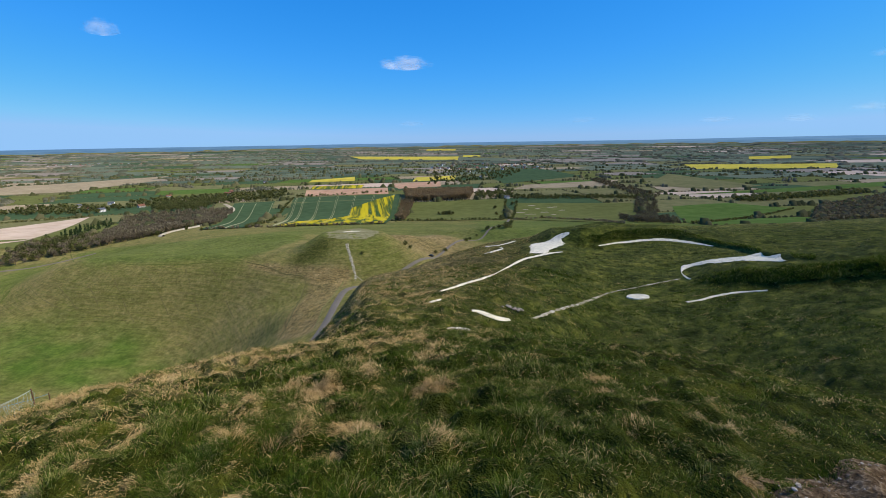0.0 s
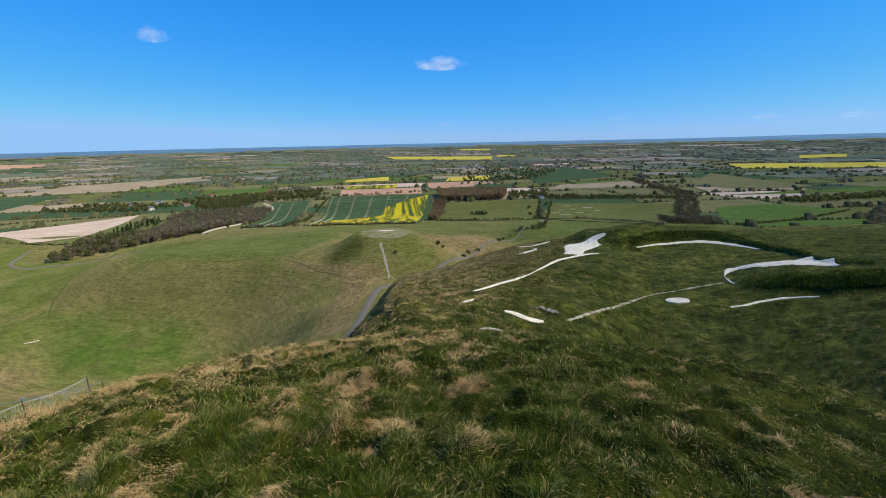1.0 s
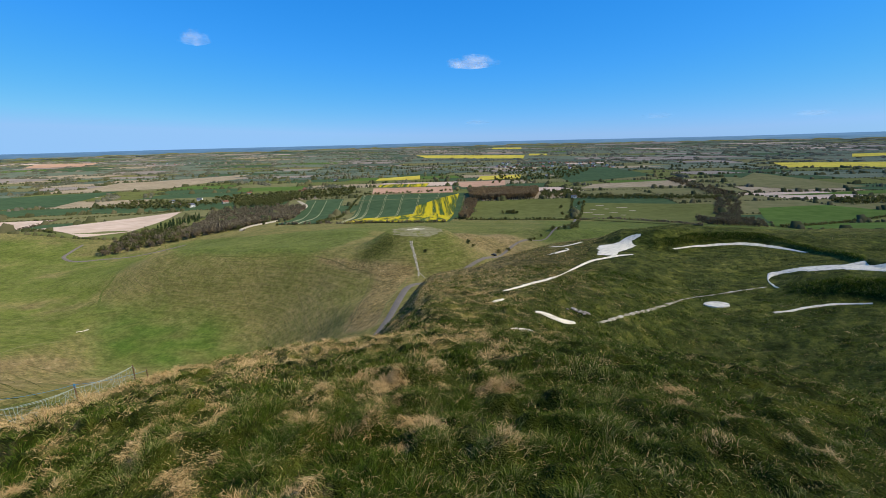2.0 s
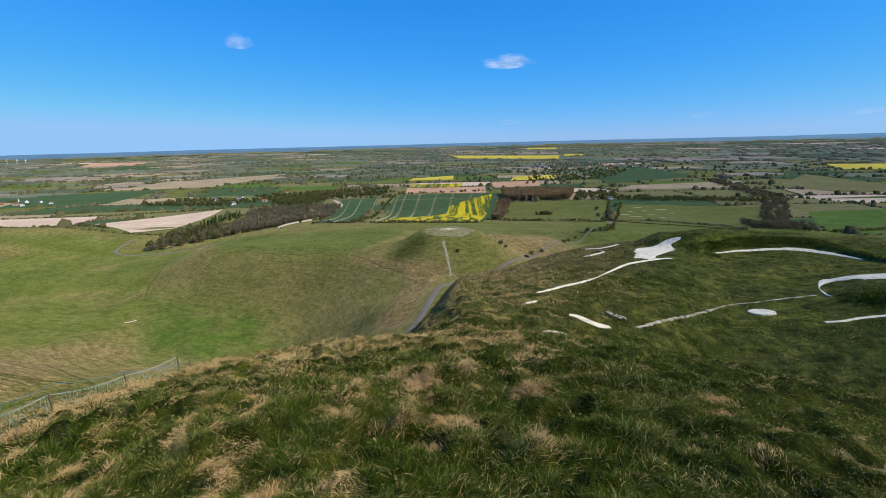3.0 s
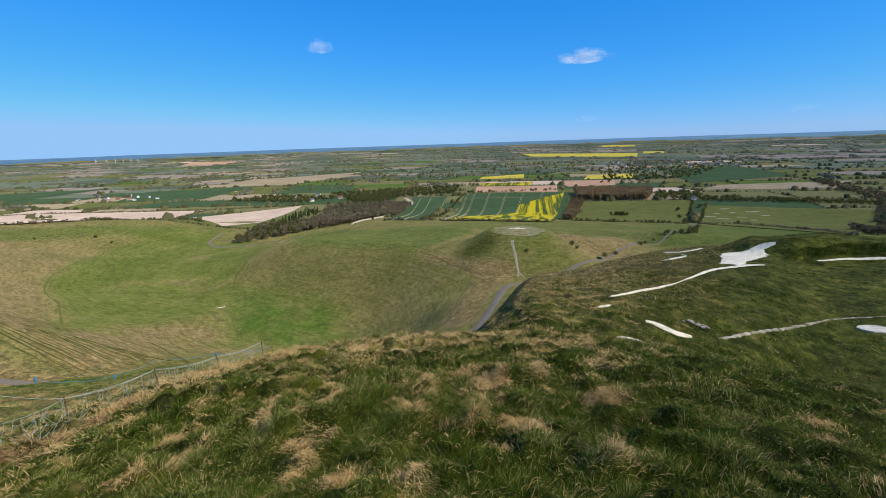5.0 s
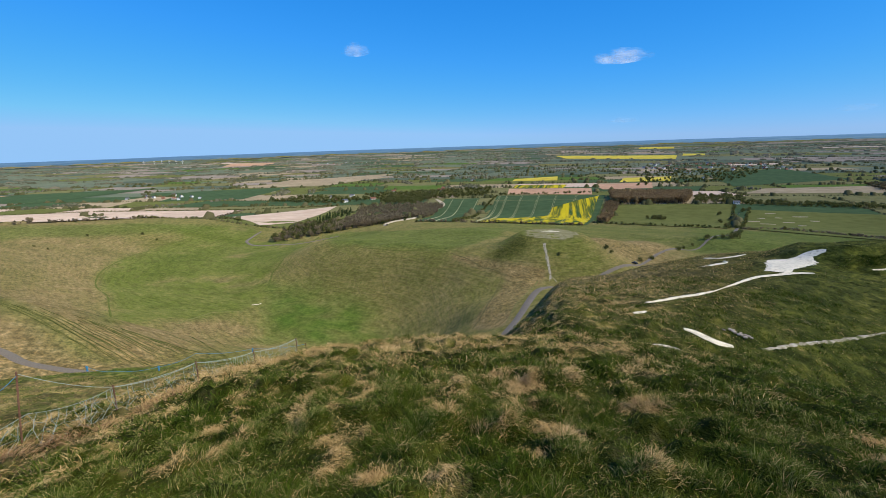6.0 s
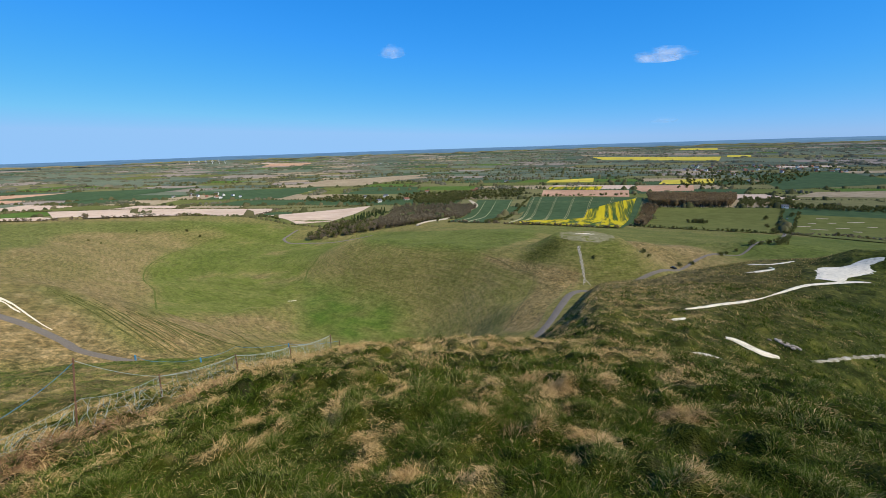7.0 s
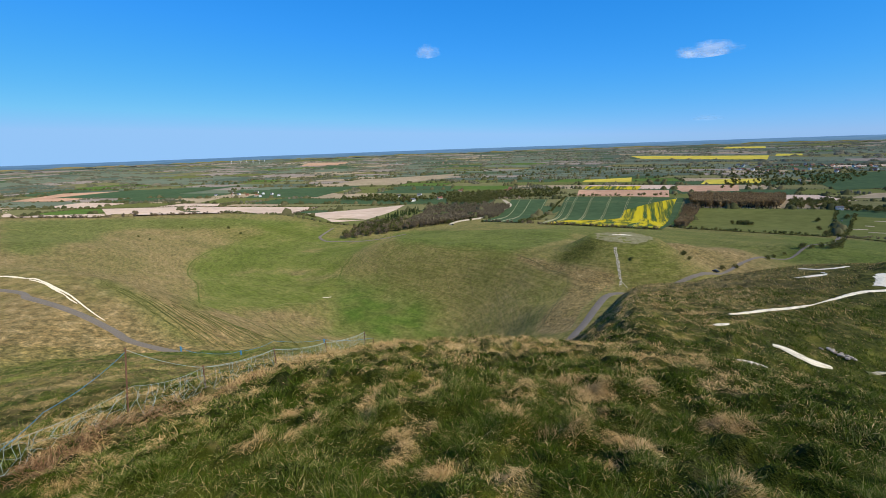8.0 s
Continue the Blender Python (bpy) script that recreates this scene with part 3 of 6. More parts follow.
# ---- the ground: one sheet from the feet to the horizon ----
def rough_noise(x, y, scale, seed):
    """Cheap smooth value noise."""
    rng = np.random.default_rng(seed)
    table = rng.uniform(-1, 1, (256, 256))
    u, v = np.asarray(x) / scale + 77.3, np.asarray(y) / scale + 31.7
    i, j = np.floor(u).astype(int), np.floor(v).astype(int)
    fu, fv = u - i, v - j
    fu, fv = fu * fu * (3 - 2 * fu), fv * fv * (3 - 2 * fv)
    g = lambda a, b: table[a % 256, b % 256]
    return (g(i, j) * (1 - fu) + g(i + 1, j) * fu) * (1 - fv) + (g(i, j + 1) * (1 - fu) + g(i + 1, j + 1) * fu) * fv


FIGURE = (CHALK_EAR_A, CHALK_EAR_B, CHALK_EYE, CHALK_LEG, CHALK_BEAK, CHALK_HEAD, CHALK_SCRAP, WORN_PATH, CHALK_BODY, CHALK_BACK, CHALK_HIND_A, CHALK_HIND_B)


def _line_map():
    """A plan, ten squares to the metre, of how near the figure's lines are."""
    x, y = np.meshgrid(np.arange(-3, 35, 0.1), np.arange(12, 72, 0.1), indexing="ij")
    best = np.full(x.shape, 9.0)
    for line in FIGURE:
        for px, py, w in spline(line, 8):
            i, j, k = int((px + 3) * 10), int((py - 12) * 10), int((w / 2 + 1.2) * 10)
            part = (slice(max(i - k, 0), i + k), slice(max(j - k, 0), j + k))
            best[part] = np.minimum(best[part], np.hypot(x[part] - px, y[part] - py) - w / 2)
    return best


_LINES = _line_map()


def line_gap(x, y):
    i, j = np.floor((np.asarray(x) + 3) * 10).astype(int), np.floor((np.asarray(y) - 12) * 10).astype(int)
    ok = (i >= 0) & (j >= 0) & (i < _LINES.shape[0]) & (j < _LINES.shape[1])
    return np.where(ok, _LINES[np.clip(i, 0, _LINES.shape[0] - 1), np.clip(j, 0, _LINES.shape[1] - 1)], 9.0)


def on_lines(x, y):
    return 1 - step(0.1, 0.8, line_gap(x, y))


def tussock(x, y):
    return np.clip(0.9 * rough_noise(x, y, 0.27, 3) + 0.5 * rough_noise(x, y, 0.15, 4) + 0.12, 0, 1)


_LANE_LINE = spline(ROAD, 3)


def near_lane(x, y, d):
    """1 on the graded lane, easing to 0 beside it."""
    x, y, d = np.broadcast_arrays(np.asarray(x, float), np.asarray(y, float), d)
    gap = np.full(x.shape, 99.0)
    pick = (d > 80) & (d < 300)
    if pick.any():
        px, py = x[pick], y[pick]
        best = np.full(px.shape, 99.0)
        for lx, ly, _ in _LANE_LINE:
            best = np.minimum(best, np.hypot(px - lx, py - ly))
        gap[pick] = best
    return 1 - step(4.0, 9.0, gap)


def relief(x, y):
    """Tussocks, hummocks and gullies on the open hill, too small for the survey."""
    d = np.hypot(x, y)
    az = np.degrees(np.arctan2(-x, y))
    near = (1 - step(35.0, 120.0, d)) * step(0.8, 2.5, d)
    tuss = tussock(x, y)
    calm = 1 - 0.2 * step(-4, -16, az)
    z = near * calm * (0.14 * tuss + 0.06 * rough_noise(x, y, 0.9, 9))
    w = (1 - step(250.0, 560.0, d)) * step(18, 50, d)
    z = z + w * (0.20 * rough_noise(x, y, 3.1, 5) + 0.28 * rough_noise(x, y, 9.0, 6))
    return z * (1 - 0.85 * on_lines(x, y)) * (1 - 0.95 * near_lane(x, y, d))


def ground_z(x, y):
    return height(x, y) + relief(x, y)


def build_ground():
    az = np.concatenate([np.arange(-180, -50, 3.0), np.arange(-50, 85, 0.28), np.arange(85, 180, 3.0)])
    rings = np.concatenate([[0.15, 0.4, 0.8], np.geomspace(1.2, 40, 185), np.geomspace(40, 75, 100)[1:], np.geomspace(75, 900, 125)[1:], np.geomspace(900, 4796, 60)[1:]])
    A, D = np.meshgrid(np.radians(az), rings)
    x, y = -np.sin(A) * D, np.cos(A) * D
    z = ground_z(x, y)
    nr, na = x.shape
    v = np.stack([x, y, z], 2).reshape(-1, 3)
    idx = np.arange(nr * na).reshape(nr, na)
    nxt = np.roll(idx, -1, axis=1)
    f = np.stack([idx[:-1], idx[1:], nxt[1:], nxt[:-1]], 2).reshape(-1, 4)
    me = bpy.data.meshes.new("ground")
    me.from_pydata(v.tolist(), [], f.tolist() + [tuple(int(i) for i in idx[0])])
    me.polygons.foreach_set("use_smooth", [True] * len(me.polygons))
    me.materials.append(TURF)
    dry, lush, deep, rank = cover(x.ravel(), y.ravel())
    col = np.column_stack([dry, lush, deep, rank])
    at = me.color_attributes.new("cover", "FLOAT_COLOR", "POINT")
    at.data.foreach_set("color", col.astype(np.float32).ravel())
    me.update()
    return tagged(new("ground", me), "grassy chalk hill falling to a wide farmed vale", "ground", kind="structure")


def blob(x, y, centre, rx, ry, turn=0.0, hard=2.0):
    c, n = math.cos(radians(turn)), math.sin(radians(turn))
    u, v = x - centre[0], y - centre[1]
    u, v = (u * c + v * n) / rx, (v * c - u * n) / ry
    return np.exp(-(u * u + v * v) ** hard)


def within(x, y, outline, soft):
    """1 inside a closed outline on the plan, falling to 0 over a soft border."""
    p = spline(list(outline) + [outline[0]], 4)[:-1]
    inside = np.zeros(np.shape(x), bool)
    gap = np.full(np.shape(x), 1e9)
    for (ax, ay), (bx, by) in zip(p, np.roll(p, -1, axis=0)):
        cross = (ay > y) != (by > y)
        dy = by - ay if abs(by - ay) > 1e-9 else 1e-9
        inside ^= cross & (x < ax + (y - ay) * (bx - ax) / dy)
        u = np.clip(((x - ax) * (bx - ax) + (y - ay) * (by - ay)) / ((bx - ax) ** 2 + (by - ay) ** 2 + 1e-9), 0, 1)
        gap = np.minimum(gap, np.hypot(x - ax - u * (bx - ax), y - ay - u * (by - ay)))
    return step(-soft, soft, np.where(inside, gap, -gap))


def strawness(x, y):
    """How far a spot is towards dead grass: above 0 it is straw. Most lies along the brow and the fence."""
    d = np.hypot(x, y)
    az = np.degrees(np.arctan2(-x, y))
    along = step(-9, 5, az) * (1 - step(11.5, 15.0, d) * (1 - step(40, 50, az)))
    level = -0.50 + 0.48 * step(13, 17, d) * step(-9, 3, az) * (1 - step(40, 50, az)) + 0.34 * along * step(3.2, 7.0, d) + 0.24 * along * step(5.5, 9.0, d) - 0.10 * step(34, 55, az) - 0.14 * step(-4, -14, az)
    return level + 0.70 * rough_noise(x, y, 0.21, 48) + 0.45 * rough_noise(x, y, 0.12, 43) + 0.12 * rough_noise(x, y, 1.3, 42)


def cover(x, y):
    """How dry and how rich the grass is, how long underfoot or painted with shade, and how matted."""
    d = np.hypot(x, y)
    az = np.degrees(np.arctan2(-x, y))
    wob = 18 * rough_noise(x, y, 60, 21) + 6 * rough_noise(x, y, 17, 22)
    xx, yy = x + wob, y + 14 * rough_noise(x, y, 50, 23)
    ex, ey = x + 0.25 * wob, y + 4 * rough_noise(x, y, 25, 24)
    far = step(120, 200, d)
    dry = 0.30 * (1 - far) + 0.47 * far
    lush = 0.0 * d
    # straw-coloured brow and the rough ground above the road
    dry = dry + 0.40 * np.exp(-((d - 12.0) / 5.0) ** 2) * step(1, 14, az)
    dry = dry + 0.35 * step(14, 30, d) * (1 - step(160, 190, d)) * step(45, 60, az)
    dry = dry + 0.60 * step(20, 32, d) * (1 - step(80, 140, d)) * step(-15, -5, az) * (1 - step(14, 20, az))
    near_left = step(13, 20, d) * (1 - step(85, 105, d)) * step(44, 52, az)
    mottle = 0.9 * rough_noise(x, y, 2.6, 25) + 0.6 * rough_noise(x, y, 0.9, 26)
    dry = dry + near_left * (0.55 * mottle - 0.20)
    lush = np.maximum(lush, near_left * np.clip(0.35 - 0.5 * mottle, 0, 0.7))
    # pasture on the combe's floor, and the dark rich grass at its foot
    pasture = np.maximum(within(ex, ey, PASTURE, 8.0), within(ex, ey, UPPER_PASTURE, 8.0))
    thin = np.clip(1.2 * rough_noise(x, y, 38, 27) + 0.8 * rough_noise(x, y, 13, 28) - 0.35, 0, 1)
    dry = dry * (1 - pasture) + (0.10 + 0.5 * thin) * pasture
    lush = np.maximum(lush, (0.24 - 0.22 * thin) * pasture)
    foot = within(ex, ey, FOOT, 15.0)
    lush = np.maximum(lush, (0.72 + 0.35 * rough_noise(x, y, 9, 36)) * foot)
    band = within(ex, ey, RIB_GREEN, 6.0)
    lush = np.maximum(lush, 0.45 * band)
    # drier on the combe's far rim, then the gullied slope
    dry = dry + 0.32 * step(56, 64, az) * step(300, 360, d) * (1 - pasture)
    ribs = within(ex, ey, RIBS, 12.0)
    dry = dry + (0.45 + 0.3 * rough_noise(x, y, 20, 29)) * ribs * (1 - pasture) * (1 - foot) * (1 - band)
    # bench below the mound and the field beyond the figure
    lush = np.maximum(lush, 0.55 * within(x, y, BENCH_FIELD, 4.0))
    strip = within(ex, ey, STRAW_STRIP, 3.0)
    dry = dry + 0.85 * strip
    lush = np.maximum(lush, 0.60 * step(400, 440, d) * step(-1, -6, az) * (1 - step(700, 760, d)))
    lush = np.maximum(lush, 0.35 * step(440, 470, d) * step(22, 17, az) * (1 - step(640, 700, d)))
    lush = np.maximum(lush, 0.55 * within(ex, ey, RIM_FIELD, 10.0))
    # brown grass above the road, and the mound's green side
    dry = dry + 0.6 * within(ex, ey, ROAD_SLOPE, 3.0)
    lush = np.maximum(lush, 0.12 * blob(x, y, polar(12.5, 306), 34, 24, 0))
    dry = dry - 0.25 * blob(x, y, polar(12.0, 308), 38, 30, 0)
    # straw slopes right of the mound and on its sides
    mx, my = polar(3, 370)
    straw = np.maximum(blob(xx, yy, (mx, my), 52, 45, 30), 0.6 * blob(xx, yy, polar(5.5, 320), 18, 30))
    dry = dry + 0.62 * straw
    # green turf where the figure lies
    turf = (1 - step(55, 120, d)) * step(-5, -15, az)
    lush = np.maximum(lush, 0.35 * turf * step(8, 16, d))
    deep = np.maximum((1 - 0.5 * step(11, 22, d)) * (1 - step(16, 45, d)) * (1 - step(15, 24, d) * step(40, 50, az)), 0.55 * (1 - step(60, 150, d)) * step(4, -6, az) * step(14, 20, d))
    # matted scrub on the mound's left flank, with that side's shade painted in
    scrub_shade = blob(x + 3 * rough_noise(x, y, 6, 31), y, polar(16.4, 302), 17, 11, 20)
    deep = np.maximum(deep, 0.62 * scrub_shade)
    # shade on the faces of the two banks, painted as dark cover
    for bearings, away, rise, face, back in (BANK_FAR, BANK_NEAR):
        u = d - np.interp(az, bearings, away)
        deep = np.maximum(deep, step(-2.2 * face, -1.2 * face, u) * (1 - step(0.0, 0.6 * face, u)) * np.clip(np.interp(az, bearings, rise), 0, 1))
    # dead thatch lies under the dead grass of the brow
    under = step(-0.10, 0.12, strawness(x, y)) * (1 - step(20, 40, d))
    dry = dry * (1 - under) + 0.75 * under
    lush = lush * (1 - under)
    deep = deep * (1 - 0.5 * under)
    # how rank and matted it is: coarse near by and on the straw banks, cropped short on the pastures
    rank = 1 - 0.72 * step(95, 150, d)
    rank = np.maximum(rank, np.maximum(np.maximum(0.9 * strip, 0.65 * straw), 0.9 * scrub_shade)) * (1 - 0.7 * np.maximum(pasture, foot))
    return np.clip(dry, 0, 1), np.clip(lush, 0, 1), np.clip(deep, 0, 1), np.clip(rank, 0, 1)


ground = build_ground()

# ---- grass ----
def polys_to_object(name, verts, counts, loops, material):
    me = bpy.data.meshes.new(name)
    me.vertices.add(len(verts))
    me.vertices.foreach_set("co", verts.astype(np.float32).ravel())
    me.loops.add(len(loops))
    me.loops.foreach_set("vertex_index", loops.astype(np.int32))
    me.polygons.add(len(counts))
    me.polygons.foreach_set("loop_start", np.concatenate([[0], np.cumsum(counts)[:-1]]).astype(np.int32))
    me.polygons.foreach_set("use_smooth", np.ones(len(counts), bool))
    me.materials.append(material)
    me.update(calc_edges=True)
    me.validate()
    return new(name, me)


def blades(name, x, y, length, width, lean_az, lean, droop, material, rng, shape="strip", lift=0.0):
    """Each blade is a bent, tapering strip; farther off a kite, and farthest a single spike."""
    n = len(x)
    z = ground_z(x, y) - 0.02 + lift
    base = np.column_stack([x, y, z])
    la = np.radians(lean_az)
    out = np.column_stack([-np.sin(la), np.cos(la), 0 * la])
    face = rng.uniform(0, 2 * np.pi, n)
    side = np.column_stack([np.cos(face), np.sin(face), 0 * face]) * (width / 2)[:, None]
    up = np.array([0, 0, 1.0])
    mid = base + up * (length * 0.6 * np.cos(lean))[:, None] + out * (length * 0.6 * np.sin(lean))[:, None]
    l2 = np.minimum(lean + droop, 2.0)
    tip = mid + up * (length * 0.45 * np.cos(l2))[:, None] + out * (length * 0.45 * np.sin(l2))[:, None]
    if shape == "kite":
        v = np.stack([base, mid + side, tip, mid - side], 1).reshape(-1, 3)
        k = np.arange(n)[:, None] * 4
        return polys_to_object(name, v, np.full(n, 4), np.concatenate([k, k + 1, k + 2, k + 3], 1).ravel(), material)
    if shape == "spike":
        v = np.stack([base - side, base + side, (mid + tip) / 2], 1).reshape(-1, 3)
        return polys_to_object(name, v, np.full(n, 3), np.arange(3 * n), material)
    v = np.stack([base - side, base + side, mid + side * 0.8, mid - side * 0.8, tip], 1).reshape(-1, 3)
    k = np.arange(n)[:, None] * 5
    loops = np.concatenate([k, k + 1, k + 2, k + 3, k + 3, k + 2, k + 4], 1).ravel()
    counts = np.tile([4, 3], n)
    return polys_to_object(name, v, counts, loops, material)


def sector(n, d0, d1, a0, a1, rng):
    d = np.sqrt(rng.uniform(d0 * d0, d1 * d1, n))
    a = np.radians(rng.uniform(a0, a1, n))
    return -np.sin(a) * d, np.cos(a) * d


def rng_gap(x):
    return np.random.default_rng(len(x)).uniform(0.25, 0.75, len(x))


def bare(x, y):
    """The trodden chalky patch and the lines of the figure carry no grass."""
    return (blob(x, y, (2.80, 2.50), 1.0, 0.36, 22) > rng_gap(x) + 0.12) | (line_gap(x, y) < 0.06)


FENCE_LINE = [(-5.6, 0.2), (-6.35, 2.2), (-6.75, 4.2), (-7.1, 6.4), (-7.6, 8.4)]


def fence_grass(x, y):
    """1 in the long dead grass that leans along the net fence."""
    gap = np.full(np.shape(x), 9.0)
    for (ax, ay), (bx, by) in zip(FENCE_LINE, FENCE_LINE[1:]):
        u = np.clip(((x - ax) * (bx - ax) + (y - ay) * (by - ay)) / ((bx - ax) ** 2 + (by - ay) ** 2), 0, 1)
        gap = np.minimum(gap, np.hypot(x - ax - u * (bx - ax), y - ay - u * (by - ay)))
    return 1 - step(0.15, 0.75, gap + 0.25 * rough_noise(x, y, 0.4, 46))


def grow(n, d0, d1, a0, a1, size, width, seed, label, clump, shape="strip"):
    """Tufts of blades that splay out from their middle; some tufts are dead and lie flattened."""
    rng = np.random.default_rng(seed)
    area = math.radians(a1 - a0) * (d1 * d1 - d0 * d0) / 2
    tufts = int(area / (clump * clump))
    cx, cy = sector(tufts, d0, d1, a0, a1, rng)
    fence_c = fence_grass(cx, cy)
    dead = np.maximum(strawness(cx, cy), 0.4 * fence_c - 0.1) > rng.uniform(-0.06, 0.06, tufts)
    vigour = np.clip(0.95 + 0.8 * rough_noise(cx, cy, 2.6 * clump, 49) + rng.normal(0, 0.20, tufts), 0.3, 1.9)
    spread = clump * rng.uniform(0.32, 0.62, tufts)
    turn = rng.uniform(0, 360, tufts)
    k = rng.integers(0, tufts, n)
    ox, oy = rng.normal(0, 1, n), rng.normal(0, 1, n)
    away = np.hypot(ox, oy)
    x, y = cx[k] + ox * spread[k], cy[k] + oy * spread[k]
    dry = np.where(dead[k], rng.random(n) < 0.9, rng.random(n) < 0.05).astype(int)
    dry[(dry == 1) & (rng.random(n) < 1.3 * fence_c[k] * (1 - step(5.5, 8.5, np.hypot(x, y))))] = 2
    az = np.degrees(np.arctan2(-x, y))
    short = 1 - 0.40 * step(-8, -24, az)
    keep = ~bare(x, y)
    for state, (mat, kind, lab) in enumerate(((GRASS, "grass", label), (STRAW, "straw_grass", label.replace("green", "straw-coloured dry")), (RUSSET, "russet_grass", "long russet dead grass beside the net fence"))):
        q = np.flatnonzero(keep & (dry == state))
        c = len(q)
        if not c:
            continue
        px, py = x[q], y[q]
        out_az = np.degrees(np.arctan2(-ox[q], oy[q]))
        length = size * vigour[k[q]] * short[q] * rng.uniform(0.55, 1.25, c)
        if state:
            f = fence_c[k[q]]
            lean_az = turn[k[q]] + 0.25 * out_az + rng.normal(0, 26, c)
            lean = rng.uniform(0.75, 1.40, c) - 0.2 * f
            droop = rng.uniform(0.35, 0.95, c)
            length = length * (0.84 + 0.45 * f)
            lift = 0.03 * rng.random(c) + 0.05 * np.exp(-away[q] ** 2)
        else:
            lean_az = out_az + rng.normal(0, 40, c)
            lean = np.clip(0.10 + 0.38 * away[q] + rng.normal(0, 0.16, c), 0.02, 1.25)
            droop = rng.uniform(0.25, 0.95, c)
            lift = np.zeros(c)
        tagged(blades(kind, px, py, length, width * rng.uniform(0.6, 1.4, c), lean_az, lean, droop, mat, rng, shape, lift), lab, "grass", kind="stuff")


grow(340000, 1.7, 5.3, -48, 82, 0.085, 0.0030, 51, "long green tussocky grass on the hilltop", 0.11)
grow(335000, 4.7, 13.5, -48, 82, 0.105, 0.0068, 52, "long green tussocky grass on the brow", 0.16, "kite")
grow(190000, 12.5, 34.0, -48, 16, 0.17, 0.020, 53, "green turf with tufts round the figure", 0.36, "spike")
grow(60000, 13.5, 32.0, 46, 84, 0.11, 0.012, 54, "green turf and dead grass above the lane", 0.4, "spike")


def hill_tufts(n, d0, d1, a0, a1, size, width, seed, material, label):
    rng = np.random.default_rng(seed)
    x, y = sector(n, d0, d1, a0, a1, rng)
    clump = 0.8 * rough_noise(x, y, 1.7, 71) + 0.5 * rough_noise(x, y, 5.0, 72)
    az = np.degrees(np.arctan2(-x, y))
    inner = np.minimum(az - a0, a1 - az) + rng.uniform(-4, 4, len(x))
    keep = (inner > 0) & (line_gap(x, y) > 0.6) & (clump > rng.uniform(-0.5, 0.6, len(x)))
    x, y = x[keep], y[keep]
    k = len(x)
    tagged(blades("tufts", x, y, size * rng.uniform(0.5, 1.3, k), width * rng.uniform(0.6, 1.4, k), 80 + rng.normal(0, 40, k), rng.uniform(0.2, 1.1, k), rng.uniform(0.2, 0.8, k), material, rng, "spike"),
           label, "grass", kind="stuff")


hill_tufts(70000, 22, 110, -10, 18, 0.20, 0.045, 56, TUFT, "coarse straw-coloured tufts on the slope")
hill_tufts(60000, 22, 110, -12, 18, 0.20, 0.04, 55, STRAW, "coarse straw-coloured tufts on the slope")
hill_tufts(40000, 22, 110, -10, 18, 0.22, 0.045, 57, TUFT, "coarse tufts of rough hill grass")
hill_tufts(80000, 30, 130, -52, -2, 0.20, 0.05, 58, TUFT, "coarse tufts of rough hill grass")
hill_tufts(50000, 22, 75, 44, 86, 0.17, 0.035, 59, TUFT, "coarse straw-coloured tufts above the lane")


def bank_grass(n, spec, seed, a0, a1, label):
    """Long grass hanging down a bank's face."""
    rng = np.random.default_rng(seed)
    bearings, away, rise, face, back = spec
    az = rng.uniform(a0, a1, n)
    u = rng.uniform(-0.95, 0.35, n) * face
    d = np.interp(az, bearings, away) + u
    keep = np.interp(az, bearings, rise) > rng.uniform(0.1, 1.2, n)
    az, d = az[keep], d[keep]
    x, y = -np.sin(np.radians(az)) * d, np.cos(np.radians(az)) * d
    ok = line_gap(x, y) > 0.3
    x, y, az = x[ok], y[ok], az[ok]
    k = len(x)
    tagged(blades("bank_grass", x, y, 0.34 * rng.uniform(0.5, 1.3, k), 0.04 * rng.uniform(0.6, 1.4, k), az + 180 + rng.normal(0, 40, k), rng.uniform(0.4, 1.2, k), rng.uniform(0.3, 0.8, k), GRASS, rng, "spike"), label, "grass", kind="stuff")


bank_grass(30000, BANK_FAR, 65, -40, -12, "long grass on a shaded bank")
bank_grass(16000, BANK_NEAR, 66, -50, -27, "long grass on a shaded bank")

# ---- the chalk figure ----
for line, label in ((CHALK_BODY, "broad white chalk trench of the figure's body"), (CHALK_LEG, "long thin white chalk leg line"), (CHALK_HIND_A, "white chalk leg line"), (CHALK_HIND_B, "bent white chalk leg line"),
                    (CHALK_BACK, "thin curved white chalk line under a bank"), (CHALK_HEAD, "curved white chalk line of the head"), (CHALK_BEAK, "thin white chalk line in turf"),
                    (CHALK_EAR_A, "short white chalk bar in turf"), (CHALK_EAR_B, "short white chalk bar in turf"), (CHALK_SCRAP, "small scrap of bare white chalk")):
    tagged(ribbon("chalk_line", line, CHALK, 0.04, 10, ragged=0.05, smooth=False), label, "chalk line", "lines of the chalk figure")


def disc(name, x, y, radius, material, lift, ragged=0.02):
    n = 90
    vs = [(x, y, float(ground_z(x, y)) + lift)]
    for k in (0.5, 0.96, 1.0):
        for i in range(n):
            a = 2 * math.pi * i / n
            r = radius * k * (1 + ragged * (math.sin(5 * a) + 0.8 * math.sin(13 * a + 1) + 0.6 * math.sin(29 * a + 2)))
            px, py = x + r * math.cos(a), y + r * math.sin(a)
            vs.append((px, py, float(ground_z(px, py)) + (lift if k < 1 else -0.03)))
    fs = [(0, 1 + i, 1 + (i + 1) % n) for i in range(n)]
    for j in range(2):
        fs += [(1 + j * n + i, 1 + j * n + n + i, 1 + j * n + n + (i + 1) % n, 1 + j * n + (i + 1) % n) for i in range(n)]
    return new(name, mesh_of(name, vs, fs, [material], False))


